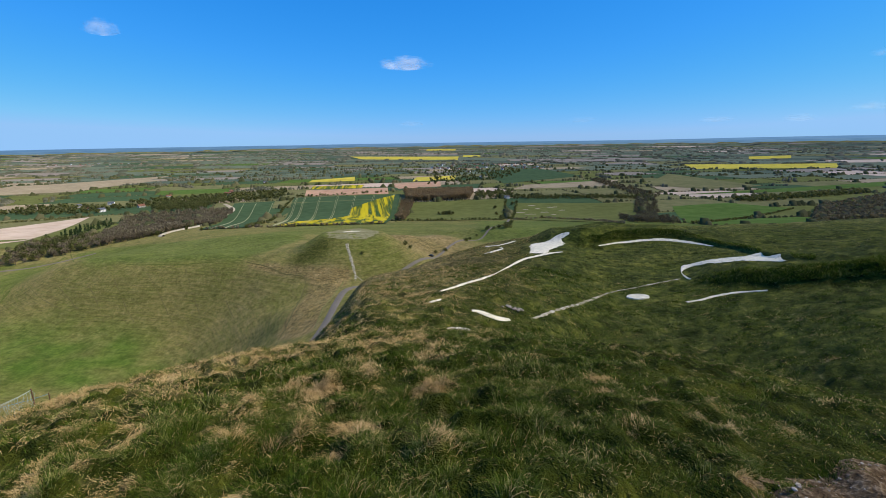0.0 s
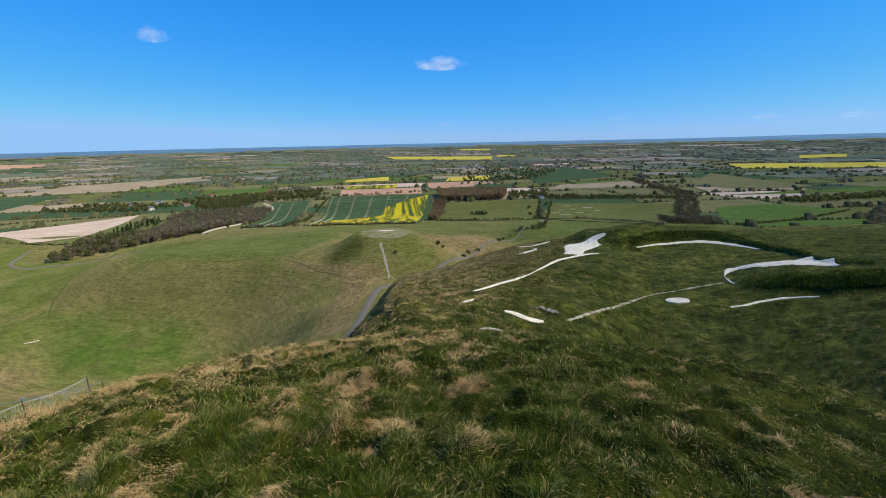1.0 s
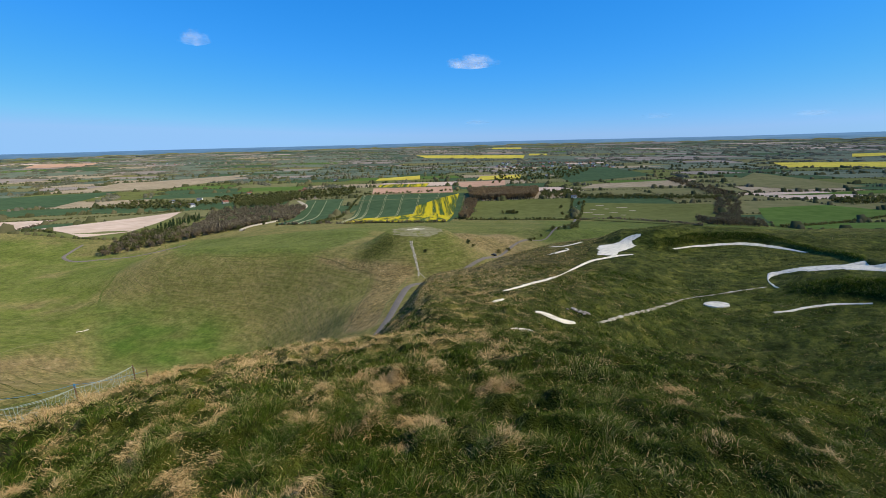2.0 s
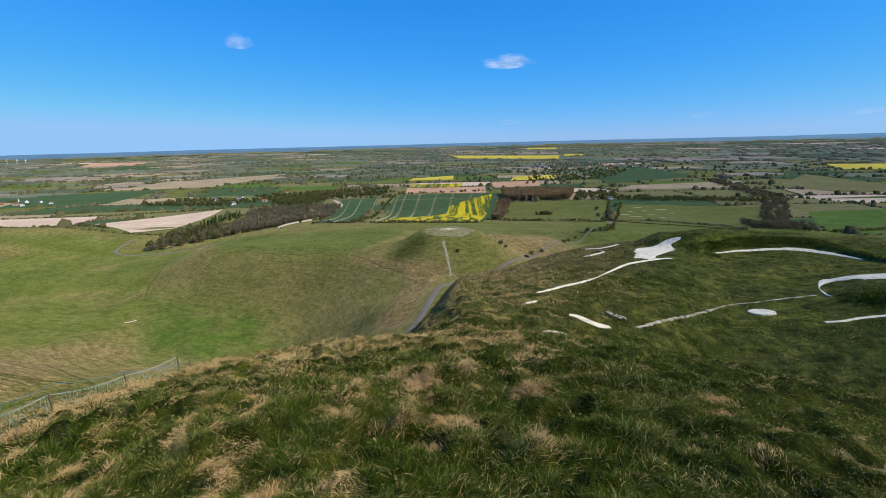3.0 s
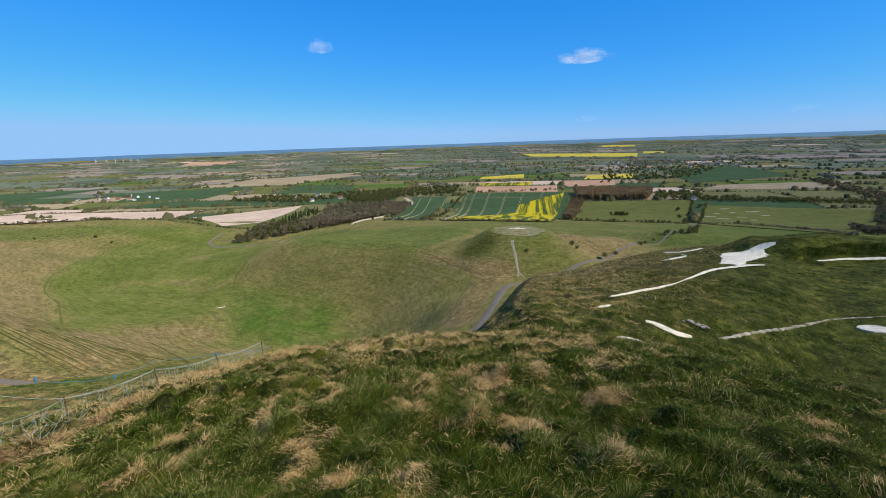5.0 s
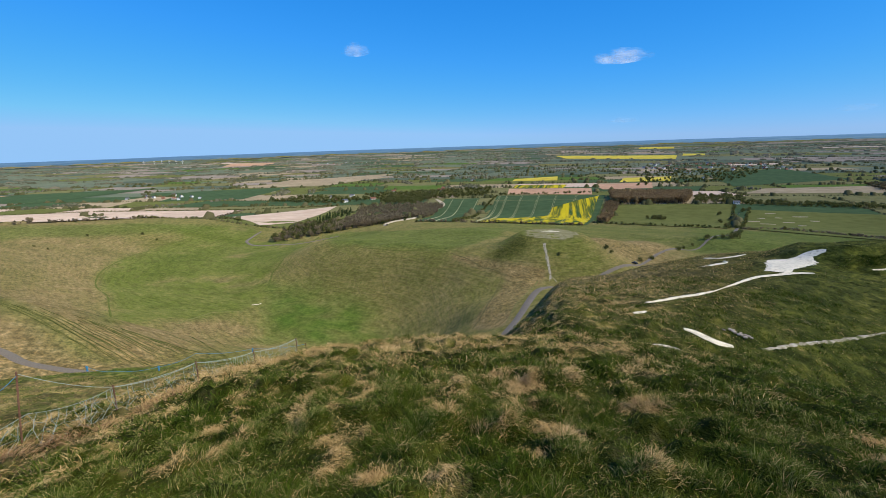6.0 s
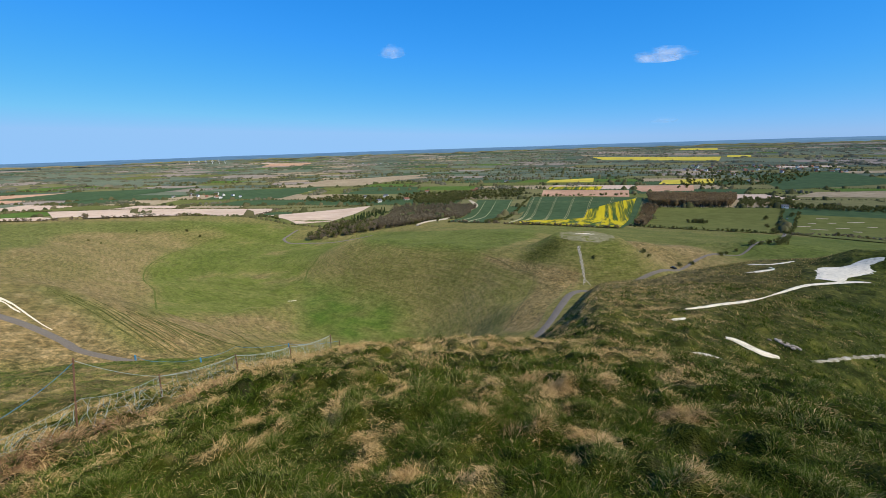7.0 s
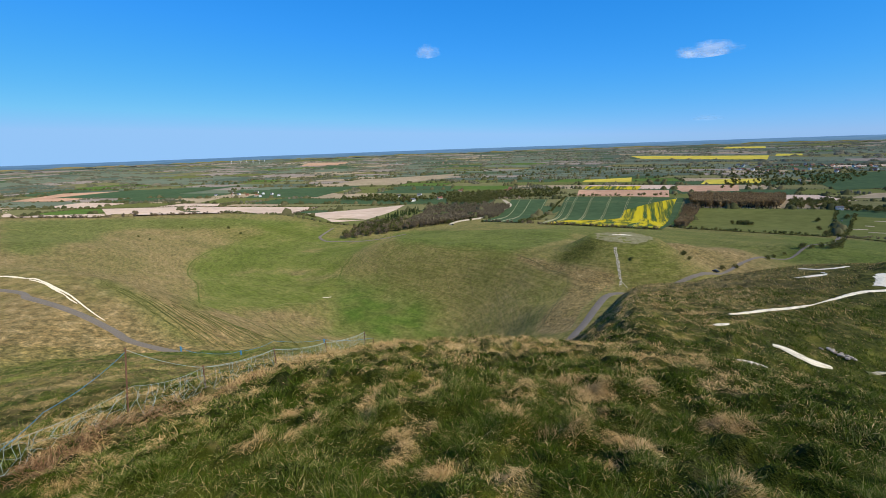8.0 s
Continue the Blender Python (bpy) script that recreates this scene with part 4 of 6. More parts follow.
tagged(disc("chalk_eye", 12.08, 27.16, 0.68, CHALK, 0.05), "round white chalk eye of the figure", "chalk eye", "lines of the chalk figure")
tagged(disc("worn_top", *polar(MOUND_AZ, MOUND_D), 18.0, WORN_TURF, 0.08, 0.05), "worn pale grass on the mound's flat top", "worn grass", kind="structure")
tagged(ribbon("worn_path", WORN_PATH, WORN, 0.03, 9, ragged=0.7), "worn chalky footpath through the turf", "path", kind="structure")
tagged(ribbon("road", ROAD, ASPHALT, 0.30, 10), "grey asphalt lane winding round the hill", "road", kind="structure")
LANE_MOUTH = [(-515, 478, 3), (-501.5, 448, 4), (-490.5, 429.3, 5), (-463.7, 418.9, 5), (-440.0, 427.0, 5), (-406.9, 435.3, 4), (-370, 470, 4)]
tagged(ribbon("road", LANE_MOUTH, ASPHALT, 0.5, 8), "grey lane bending round the foot of the wood", "road", kind="structure")


def folds(name, top, foot, count, width, material, seed, label):
    """Narrow folds that run down a slope between two guide lines."""
    rng = np.random.default_rng(seed)
    a, b = spline(top, 12), spline(foot, 12)
    for k in range(count):
        s = (k + rng.uniform(0.1, 0.9)) / count
        p, q = a[int(s * (len(a) - 1))], b[int(s * (len(b) - 1))]
        u0, u1 = rng.uniform(-0.05, 0.35), rng.uniform(0.75, 1.1)
        side = np.array([-(q - p)[1], (q - p)[0]]) * rng.uniform(0.0, 0.03)
        line = []
        for i in range(6):
            c = p + (q - p) * (u0 + (u1 - u0) * i / 5) + side * math.sin(math.pi * i / 5)
            line.append((c[0], c[1], width * rng.uniform(0.6, 1.3) * (0.25 + math.sin(math.pi * (i + 0.5) / 6))))
        tagged(ribbon(name, line, material, 0.16, 5, 2, 0.5, seed + k), label, "gully", "folds of the slope", "structure")


folds("gully", GULLY_TOP, GULLY_FOOT, 16, 0.26, GULLY, 300, "narrow dark gully running down the straw slope")
folds("gully", GULLY_TOP, GULLY_FOOT, 28, 0.30, CREASE, 360, "faint grassy gully running down the straw slope")
for line, mat, name, label, w in ((MOUND_PATH, WORN, "footpath", "worn chalk footpath up the mound", 0.12), ([(*polar(MOUND_AZ + 1.2, MOUND_D + 7), 1.0), (*polar(MOUND_AZ, MOUND_D + 9), 5.0), (*polar(MOUND_AZ - 1.0, MOUND_D + 7), 1.2)], CHALK, "bare_chalk", "bare chalk patch on the mound's top", 0.3), (VERGE_PATH, DUSTY, "footpath", "thin pale footpath beside the lane", 0.12),
                                  (FORK_PATH, WORN, "footpath", "thin pale footpath beside the lane", 0.2), (COMBE_TRACK, SHEEPWALK, "sheep_track", "worn dark track across the slope", 0.10), (BENCH_EDGE, RANK, "sheep_track", "worn dark track across the slope", 0.10),
                                  (FLOOR_TRACK, RANK, "grass_bank", "dark grassy bank round the pasture", 0.12), (FLOOR_EDGE, DUSTY, "sheep_track", "dusty track along the combe's floor", 0.12), (SPUR_TRACK, RANK, "grass_bank", "dark grassy bank round the pasture", 0.12),
                                  (CHALK_TRACK, CHALK, "chalk_track", "eroded white chalk track beside the lane", 0.14), (CHALK_TRACK_B, CHALK, "chalk_track", "eroded white chalk track beside the lane", 0.14)):
    tagged(ribbon(name, line, mat, w, ragged=0.3), label, "track", kind="structure")

# the nose's dark creases, drawn as flat strips in the track colour
for k, line in enumerate(NOSE_CREASES):
    tagged(ribbon("sheep_track", line, SHEEPWALK, 0.10, 8, 2, 0.5, 400 + k), "faint dark crease line on the slope", "track", "sheep walks on the nose", "structure")
tagged(ribbon("bare_chalk", PALE_SPOT, CHALK, 0.12, 6, 3, 0.3), "pale bare spot on the combe's floor", "bare ground", kind="structure")

# ---- trodden chalk underfoot ----
SOILBROWN = simple("bare_earth", [(0.32, (0.060, 0.038, 0.019)), (0.5, (0.130, 0.086, 0.046)), (0.68, (0.30, 0.22, 0.135))], 22.0, 1.0, (3.0, (0.6, 0.58, 0.55), 0.6), (1.0, 0.05), spec=0.02)
FLINT = simple("chalk_pebble", [(0.3, (0.24, 0.19, 0.14)), (0.7, (0.50, 0.43, 0.34))], 30.0, 0.9, per_object=0.3)


def bare_patch():
    rng = np.random.default_rng(77)
    n, k = 40, 12
    vs = [(2.80, 2.50, float(ground_z(2.80, 2.50)) + 0.012)]
    fs = []
    for j in range(1, k + 1):
        for i in range(n):
            a = 2 * math.pi * i / n
            r = j / k * (1 + 0.16 * math.sin(3 * a + 1) + 0.12 * math.sin(7 * a))
            u, v = 1.1 * r * math.cos(a), 0.44 * r * math.sin(a)
            c, s = math.cos(radians(22)), math.sin(radians(22))
            x, y = 2.80 + u * c - v * s, 2.50 + u * s + v * c
            vs.append((x, y, float(ground_z(x, y)) + 0.02 * (1 - r * r) + rng.uniform(-0.006, 0.006)))
    for i in range(n):
        fs.append((0, 1 + i, 1 + (i + 1) % n))
    for j in range(k - 1):
        for i in range(n):
            a, b = 1 + j * n + i, 1 + j * n + (i + 1) % n
            fs.append((a, a + n, b + n, b))
    return tagged(new("bare_earth", mesh_of("bare_earth", vs, fs, [SOILBROWN])), "trodden bare chalky earth in the grass", "earth", kind="structure")


bare_patch()


def pebble_mesh(seed):
    r = np.random.default_rng(seed)
    bm = bmesh.new()
    bmesh.ops.create_icosphere(bm, subdivisions=1, radius=1.0)
    for v in bm.verts:
        v.co *= r.uniform(0.7, 1.2)
        v.co.z *= 0.55
    me = bpy.data.meshes.new("pebble")
    bm.to_mesh(me)
    bm.free()
    me.materials.append(FLINT)
    return me


PEBBLES = [pebble_mesh(i) for i in range(4)]
rng = np.random.default_rng(78)
for i in range(220):
    r, a = math.sqrt(rng.uniform(0, 1)), rng.uniform(0, 2 * math.pi)
    u, v = 1.0 * r * math.cos(a), 0.38 * r * math.sin(a)
    x, y = 2.80 + u * 0.927 - v * 0.375, 2.50 + u * 0.375 + v * 0.927
    s = 0.004 + 0.015 * rng.uniform() ** 3
    ob = new("pebble", PEBBLES[i % 4])
    ob.matrix_world = pose(x, y, float(ground_z(x, y)) + 0.018 + 0.3 * s, 0, 0, rng.uniform(0, 360)) @ Matrix.Scale(s, 4)
    tagged(ob, "small pale chalk pebble on bare earth", "pebble", "pebbles on the bare patch")
for i in range(26):
    t = rng.uniform(0, 1)
    x, y = 2.75 + 0.71 * t + rng.normal(0, 0.12), 19.68 + 0.32 * t + rng.normal(0, 0.15)
    s = rng.uniform(0.03, 0.11)
    ob = new("chalk_lump", PEBBLES[i % 4])
    ob.matrix_world = pose(x, y, float(ground_z(x, y)) + 0.3 * s + 0.05, 0, 0, rng.uniform(0, 360)) @ Matrix.Scale(s, 4)
    tagged(ob, "loose grey chalk lump lying in the turf", "stone", "loose stones in the turf")

# ---- the vale: fields ----
def crop(name, lo, hi, scale=0.05, stretch=None):
    lo, hi = (tuple(min(1.13 * c, 0.8) for c in s) for s in (lo, hi))
    mid = tuple((a + b) / 2 for a, b in zip(lo, hi))
    return simple(name, [(0.3, lo), (0.5, mid), (0.7, hi)], scale, 1.0, (0.008, (0.72, 0.72, 0.72), 0.6), None, stretch, spec=0.02)


SOIL = crop("pale_soil", (0.36, 0.265, 0.185), (0.46, 0.35, 0.26))
PLOUGH = crop("red_plough", (0.30, 0.17, 0.10), (0.42, 0.26, 0.16))
BROWN = crop("stubble", (0.20, 0.155, 0.09), (0.30, 0.235, 0.145))
RAPE = crop("rape_bloom", (0.33, 0.265, 0.040), (0.50, 0.40, 0.055), 0.03)
WHEAT = crop("young_wheat", (0.034, 0.060, 0.026), (0.056, 0.086, 0.036))
PASTURE_GRASS = crop("pasture", (0.078, 0.086, 0.022), (0.118, 0.121, 0.036))
MEADOW = crop("meadow", (0.052, 0.088, 0.015), (0.082, 0.122, 0.026))
OLIVE = crop("olive_grass", (0.10, 0.097, 0.036), (0.15, 0.138, 0.058))
TRAM = crop("tramline", (0.22, 0.21, 0.11), (0.36, 0.33, 0.20), 0.3)
TRACK = crop("farm_track", (0.27, 0.225, 0.15), (0.38, 0.32, 0.23), 0.2)


BLOOM_TURN = math.degrees(math.atan2(RAPE_FIELD[0][0] + RAPE_FIELD[1][0] - RAPE_FIELD[2][0] - RAPE_FIELD[3][0], RAPE_FIELD[2][1] + RAPE_FIELD[3][1] - RAPE_FIELD[0][1] - RAPE_FIELD[1][1]))


def bloom_material():
    """Oilseed half in bloom: yellow drifts among green leaves."""
    m, nodes, links, bsdf = node_mat("patchy_bloom")
    pos = where_node(nodes)
    drift = noise_node(nodes, links, pos, 0.10, 5.0, 0.65, stretch=(BLOOM_TURN, (1.0, 0.018, 1.0)))
    col = ramp(nodes, links, drift, [(0.40, (0.040, 0.085, 0.024)), (0.48, (0.15, 0.15, 0.02)), (0.55, (0.46, 0.365, 0.015)), (0.8, (0.60, 0.48, 0.02))])
    links.new(col, bsdf.inputs["Base Color"])
    bsdf.inputs["Roughness"].default_value = 1.0
    bsdf.inputs["Specular IOR Level"].default_value = 0.02
    return m


BLOOM = bloom_material()
FIELDS = [
    (RAPE_FIELD, WHEAT, "green oilseed field partly in bloom with pale tramlines"),
    (PLOUGH_A, PLOUGH, "ploughed reddish brown field"), (PLOUGH_B, PLOUGH, "ploughed reddish brown field"),
    (TRACK_FIELD, WHEAT, "green crop field with pale tracks"),
    (RAPE_A, RAPE, "yellow strip of rape in flower"), (RAPE_B, BLOOM, "yellow strip of rape in flower"),
    (RAPE_FAR, RAPE, "bright yellow rape field far off"), (RAPE_C, RAPE, "yellow rape field by the village"),
    (RAPE_E, RAPE, "long bright yellow rape field"), (RAPE_F, RAPE, "bright yellow rape field far off"),
    (RAPE_G, RAPE, "bright yellow rape field far off"), (RAPE_H, RAPE, "bright yellow rape field far off"),
    (BUSH_FIELD, PASTURE_GRASS, "green pasture with a clump of trees"), (SHEEP_FIELD, PASTURE_GRASS, "green pasture with pale worn patches"),
    (GREEN_A, WHEAT, "dark green crop field"), (BROWN_C, BROWN, "brown stubble field"), (TAN_A, OLIVE, "tan grass field"),
    (GREEN_B, MEADOW, "bright green meadow"), (GREEN_C, MEADOW, "green meadow behind hedges"),
    (PALE_A, SOIL, "pale bare chalky field"), (PALE_B, SOIL, "pale bare chalky field"), (PALE_C, SOIL, "pale bare chalky field"), (PALE_D, SOIL, "pale bare chalky field beside the wood"),
    (BROWN_D, PLOUGH, "brown ploughed field"), (BROWN_E, BROWN, "brown stubble field"), (DARK_A, WHEAT, "dark green crop field"), (DARK_B, WHEAT, "dark green crop field"),
    (TAN_C, BROWN, "tan stubble field"), (BROWN_F, PLOUGH, "brown ploughed field far off"), (BROWN_G, BROWN, "brown stubble field"),
]


def inside(quad, x, y):
    q = np.array(quad, float)
    s = np.zeros(np.shape(x), bool)
    for (ax, ay), (bx, by) in zip(q, np.roll(q, -1, axis=0)):
        cut = ((ay > y) != (by > y)) & (x < (bx - ax) * (y - ay) / (by - ay + 1e-12) + ax)
        s ^= cut
    return s


def between(quad, u, v):
    q = np.array(quad, float)
    return (q[0] * (1 - u) + q[1] * u) * (1 - v) + (q[3] * (1 - u) + q[2] * u) * v


def field_lift(x, y):
    return 0.25 + 0.0004 * np.hypot(x, y)


for quad, material, label in FIELDS:
    far = math.hypot(*quad[0])
    tagged(patch("field", quad, material, 0.45 + 0.0007 * far), label, "field", "fields of the vale", "structure")
for corners in (((0.04, 0.0), (0.56, 0.0), (0.56, 0.42), (0.10, 0.22)), ((0.56, 0.0), (0.97, 0.0), (0.94, 0.95), (0.56, 0.62))):
    drift = [tuple(between(RAPE_FIELD, u, v)) for u, v in corners]
    tagged(patch("flower_drift", drift, BLOOM, 1.5), "drift of yellow oilseed flowers among green", "field", kind="structure")


for u in (0.03, 0.10, 0.24, 0.40, 0.56, 0.74, 0.93):
    for off in (-1.6, 1.6):
        ln = [(*(between(RAPE_FIELD, u, v) + (off, 0)), 1.1) for v in (0.0, 0.3, 0.6, 1.0)]
        tagged(ribbon("tramline", ln, TRAM, 1.75, 4, 2), "pale wheel track through the crop", "wheel track", "wheel tracks in the crops", "structure")
for u in (0.25, 0.55, 0.97):
    ln = [(*between(TRACK_FIELD, u, v), 3.0) for v in (0.0, 0.3, 0.6, 0.95)]
    tagged(ribbon("tramline", ln, TRAM, 1.6, 4, 2), "pale wheel track through the crop", "wheel track", "wheel tracks in the crops", "structure")
tagged(ribbon("farm_track", [(-330, 525, 4), (-341, 540, 6), (-366, 650, 9), (-425, 843, 16), (-450, 962, 18), (-492, 1035, 14), (-520, 1075, 8)], TRACK, 1.6), "pale gravel farm track along the wood", "track", kind="structure")


# pale worn ground where stock is fed
rng = np.random.default_rng(13)
for u, v in ((0.06, 0.30), (0.10, 0.46), (0.16, 0.22), (0.20, 0.52), (0.27, 0.36), (0.31, 0.60), (0.36, 0.26), (0.40, 0.48), (0.14, 0.66)):
    cx, cy = between(SHEEP_FIELD, u, v + 0.22)
    half = rng.uniform(5, 11)
    tagged(ribbon("worn_patch", [(cx - half, cy + rng.normal(0, 1), 1.5), (cx, cy, rng.uniform(4, 9)), (cx + half, cy + rng.normal(0, 1), 1.5)], TRACK, 1.7, 6, 3, 0.4), "pale worn patch of ground in the pasture", "worn ground", "worn patches in the pasture", "structure")

# a quilt of fields over the rest of the vale, coarser with distance
def quilt():
    rng = np.random.default_rng(11)
    cells, hedges = [], []
    for (r0, r1, a, b, turn) in ((640, 3000, 235, 150, 12), (3000, 8000, 480, 300, -7), (8000, 12000, 900, 600, 5)):
        c, s = math.cos(radians(turn)), math.sin(radians(turn))
        ni, nj = int(r1 * 1.1 / a), int(r1 * 1.1 / b)
        jog = rng.uniform(-0.5, 0.5, 2 * nj + 3)
        jit = rng.uniform(-0.16, 0.16, (2 * ni + 4, 2 * nj + 4, 2))
        for i in range(-ni, ni + 1):
            for j in range(-nj, nj + 1):
                q = []
                for di, dj in ((0, 0), (1, 0), (1, 1), (0, 1)):
                    jx, jy = jit[i + di + ni, j + dj + nj]
                    u, v = (i + di + jog[j + nj] + jx) * a, (j + dj + jy * 0.6) * b
                    q.append((u * c - v * s, u * s + v * c))
                q = np.array(q)
                m = q.mean(0)
                r, az = math.hypot(*m), math.degrees(math.atan2(-m[0], m[1]))
                if not (r0 <= r < r1 and -50 < az < 84):
                    continue
                if r < 1000 and az > 45 or r < 760:
                    continue
                cells.append((q, r, a))
                hedges.append((q[0], q[1], r))
                if rng.random() < 0.8:
                    hedges.append((q[0], q[3], r))
    return cells, hedges


def to_place(p):
    """From true ground to where it stands drawn in, and its scale there."""
    p = np.asarray(p, float)
    r = np.hypot(p[..., 0], p[..., 1])
    k = drawn_in(r) / np.maximum(r, 1)
    return p * k[..., None], k


CELLS, HEDGES = quilt()
# far crops with haze painted into their base colour, greyer and bluer
HAZED_GREEN = crop("hazed_grass", (0.084, 0.102, 0.064), (0.125, 0.140, 0.088))
HAZED_BROWN = crop("hazed_stubble", (0.165, 0.135, 0.105), (0.235, 0.195, 0.15))
HAZED_DARK = crop("hazed_scrub", (0.055, 0.074, 0.050), (0.085, 0.105, 0.068))
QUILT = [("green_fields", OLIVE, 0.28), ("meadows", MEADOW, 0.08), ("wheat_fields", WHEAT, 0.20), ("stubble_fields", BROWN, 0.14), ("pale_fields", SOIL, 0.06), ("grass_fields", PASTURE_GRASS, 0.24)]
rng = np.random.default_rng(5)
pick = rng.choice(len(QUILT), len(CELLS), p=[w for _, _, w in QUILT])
QUILT += [("far_pastures", HAZED_GREEN, 0), ("far_stubble", HAZED_BROWN, 0), ("far_scrub", HAZED_DARK, 0)]
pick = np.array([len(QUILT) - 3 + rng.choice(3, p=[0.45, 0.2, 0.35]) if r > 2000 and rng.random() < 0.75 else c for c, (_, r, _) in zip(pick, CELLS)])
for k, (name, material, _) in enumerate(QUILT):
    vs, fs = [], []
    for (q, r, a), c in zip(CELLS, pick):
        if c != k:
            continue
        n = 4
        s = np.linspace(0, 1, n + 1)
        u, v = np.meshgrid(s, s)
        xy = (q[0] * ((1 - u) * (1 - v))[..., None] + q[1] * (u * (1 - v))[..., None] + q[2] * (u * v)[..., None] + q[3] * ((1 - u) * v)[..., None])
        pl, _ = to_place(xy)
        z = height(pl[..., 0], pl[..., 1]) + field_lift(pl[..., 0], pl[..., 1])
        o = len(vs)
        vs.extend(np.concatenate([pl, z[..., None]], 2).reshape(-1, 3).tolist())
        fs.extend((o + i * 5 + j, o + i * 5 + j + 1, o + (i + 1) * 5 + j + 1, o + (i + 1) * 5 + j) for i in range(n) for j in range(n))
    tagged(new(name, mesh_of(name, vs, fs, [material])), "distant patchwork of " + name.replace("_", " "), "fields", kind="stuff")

# ---- trees and hedges ----
def trunk_geometry(h, r, rng, limbs=5):
    """A tapered trunk with limbs, as raw verts and faces."""
    vs, fs = [], []

    def tube(points, radii, sides=5):
        o = len(vs)
        for (x, y, z), rad in zip(points, radii):
            for s in range(sides):
                a = 2 * math.pi * s / sides
                vs.append((x + rad * math.cos(a), y + rad * math.sin(a), z))
        for i in range(len(points) - 1):
            for s in range(sides):
                t = (s + 1) % sides
                fs.append((o + i * sides + s, o + i * sides + t, o + (i + 1) * sides + t, o + (i + 1) * sides + s))
    tube([(0, 0, -0.4), (0.05 * h * rng.uniform(-1, 1), 0, 0.35 * h), (0, 0.04 * h * rng.uniform(-1, 1), 0.8 * h)], [r, 0.7 * r, 0.15 * r], 4)
    for i in range(limbs):
        a = 2 * math.pi * (i + rng.uniform(0, 0.6)) / limbs
        z0, reach = h * rng.uniform(0.28, 0.5), h * rng.uniform(0.2, 0.34)
        tube([(0, 0, z0), (reach * 0.6 * math.cos(a), reach * 0.6 * math.sin(a), z0 + 0.15 * h), (reach * math.cos(a), reach * math.sin(a), z0 + 0.32 * h)], [0.4 * r, 0.25 * r, 0.06 * r], 3)
    return np.array(vs), fs


def crown_geometry(h, spread, rng, leaves, leaf, low=0.22, cone=False):
    """Many small leaf sprays round several lobes, with gaps between the lobes."""
    if cone:
        z = low * h + (1 - low) * h * rng.uniform(0, 1, leaves) ** 1.3
        rad = spread * (1 - (z / h - low) / (1 - low)) * rng.uniform(0.5, 1.05, leaves) + 0.08
        a = rng.uniform(0, 2 * np.pi, leaves)
        c = np.column_stack([rad * np.cos(a), rad * np.sin(a), z])
    else:
        lobes = 7
        la = rng.uniform(0, 2 * np.pi, lobes)
        lc = np.column_stack([0.5 * spread * np.cos(la), 0.5 * spread * np.sin(la), h * rng.uniform(low + 0.18, 0.80, lobes)])
        lc[0] = (0, 0, 0.74 * h)
        lr = spread * rng.uniform(0.42, 0.66, lobes)
        w = rng.integers(0, lobes, leaves)
        dirs = rng.normal(size=(leaves, 3))
        dirs /= np.linalg.norm(dirs, axis=1)[:, None]
        c = lc[w] + dirs * (lr[w] * rng.uniform(0.55, 1.08, leaves))[:, None]
        c[:, 2] = np.maximum(c[:, 2], low * h * 0.8)
    u = rng.normal(size=(leaves, 3))
    u /= np.linalg.norm(u, axis=1)[:, None]
    v = np.cross(u, rng.normal(size=(leaves, 3)))
    v /= np.linalg.norm(v, axis=1)[:, None]
    s = leaf * rng.uniform(0.6, 1.4, leaves)[:, None]
    verts = np.stack([c - u * s, c - v * s * 0.6, c + u * s, c + v * s * 0.6], 1).reshape(-1, 3)
    faces = [(4 * i, 4 * i + 1, 4 * i + 2, 4 * i + 3) for i in range(leaves)]
    return verts, faces


def tree_kind(seed, h, spread, leaves, leaf, low=0.2, cone=False):
    r = np.random.default_rng(seed)
    return trunk_geometry(h, 0.035 * h, r, 0 if cone or leaves < 60 else (1 if leaves < 200 else 5)), crown_geometry(h, spread, r, leaves, leaf, low, cone)


OAK = [tree_kind(i, 9.0, 4.4, 150, 0.85) for i in (1, 2, 3)]
BUSH = [tree_kind(i, 3.4, 2.3, 34, 0.85, 0.05) for i in (4, 5, 6)]
ROUND = [tree_kind(i, 6.0, 3.4, 110, 0.72, 0.08) for i in (7, 8)]
SPRUCE = [tree_kind(i, 10.0, 2.2, 64, 1.0, 0.1, True) for i in (9, 10)]
TALL = [tree_kind(i, 14.0, 3.4, 140, 1.0, 0.06) for i in (13, 14)]


FAR_OAK = [tree_kind(i, 9.0, 4.6, 34, 2.0) for i in (15, 16, 17)]


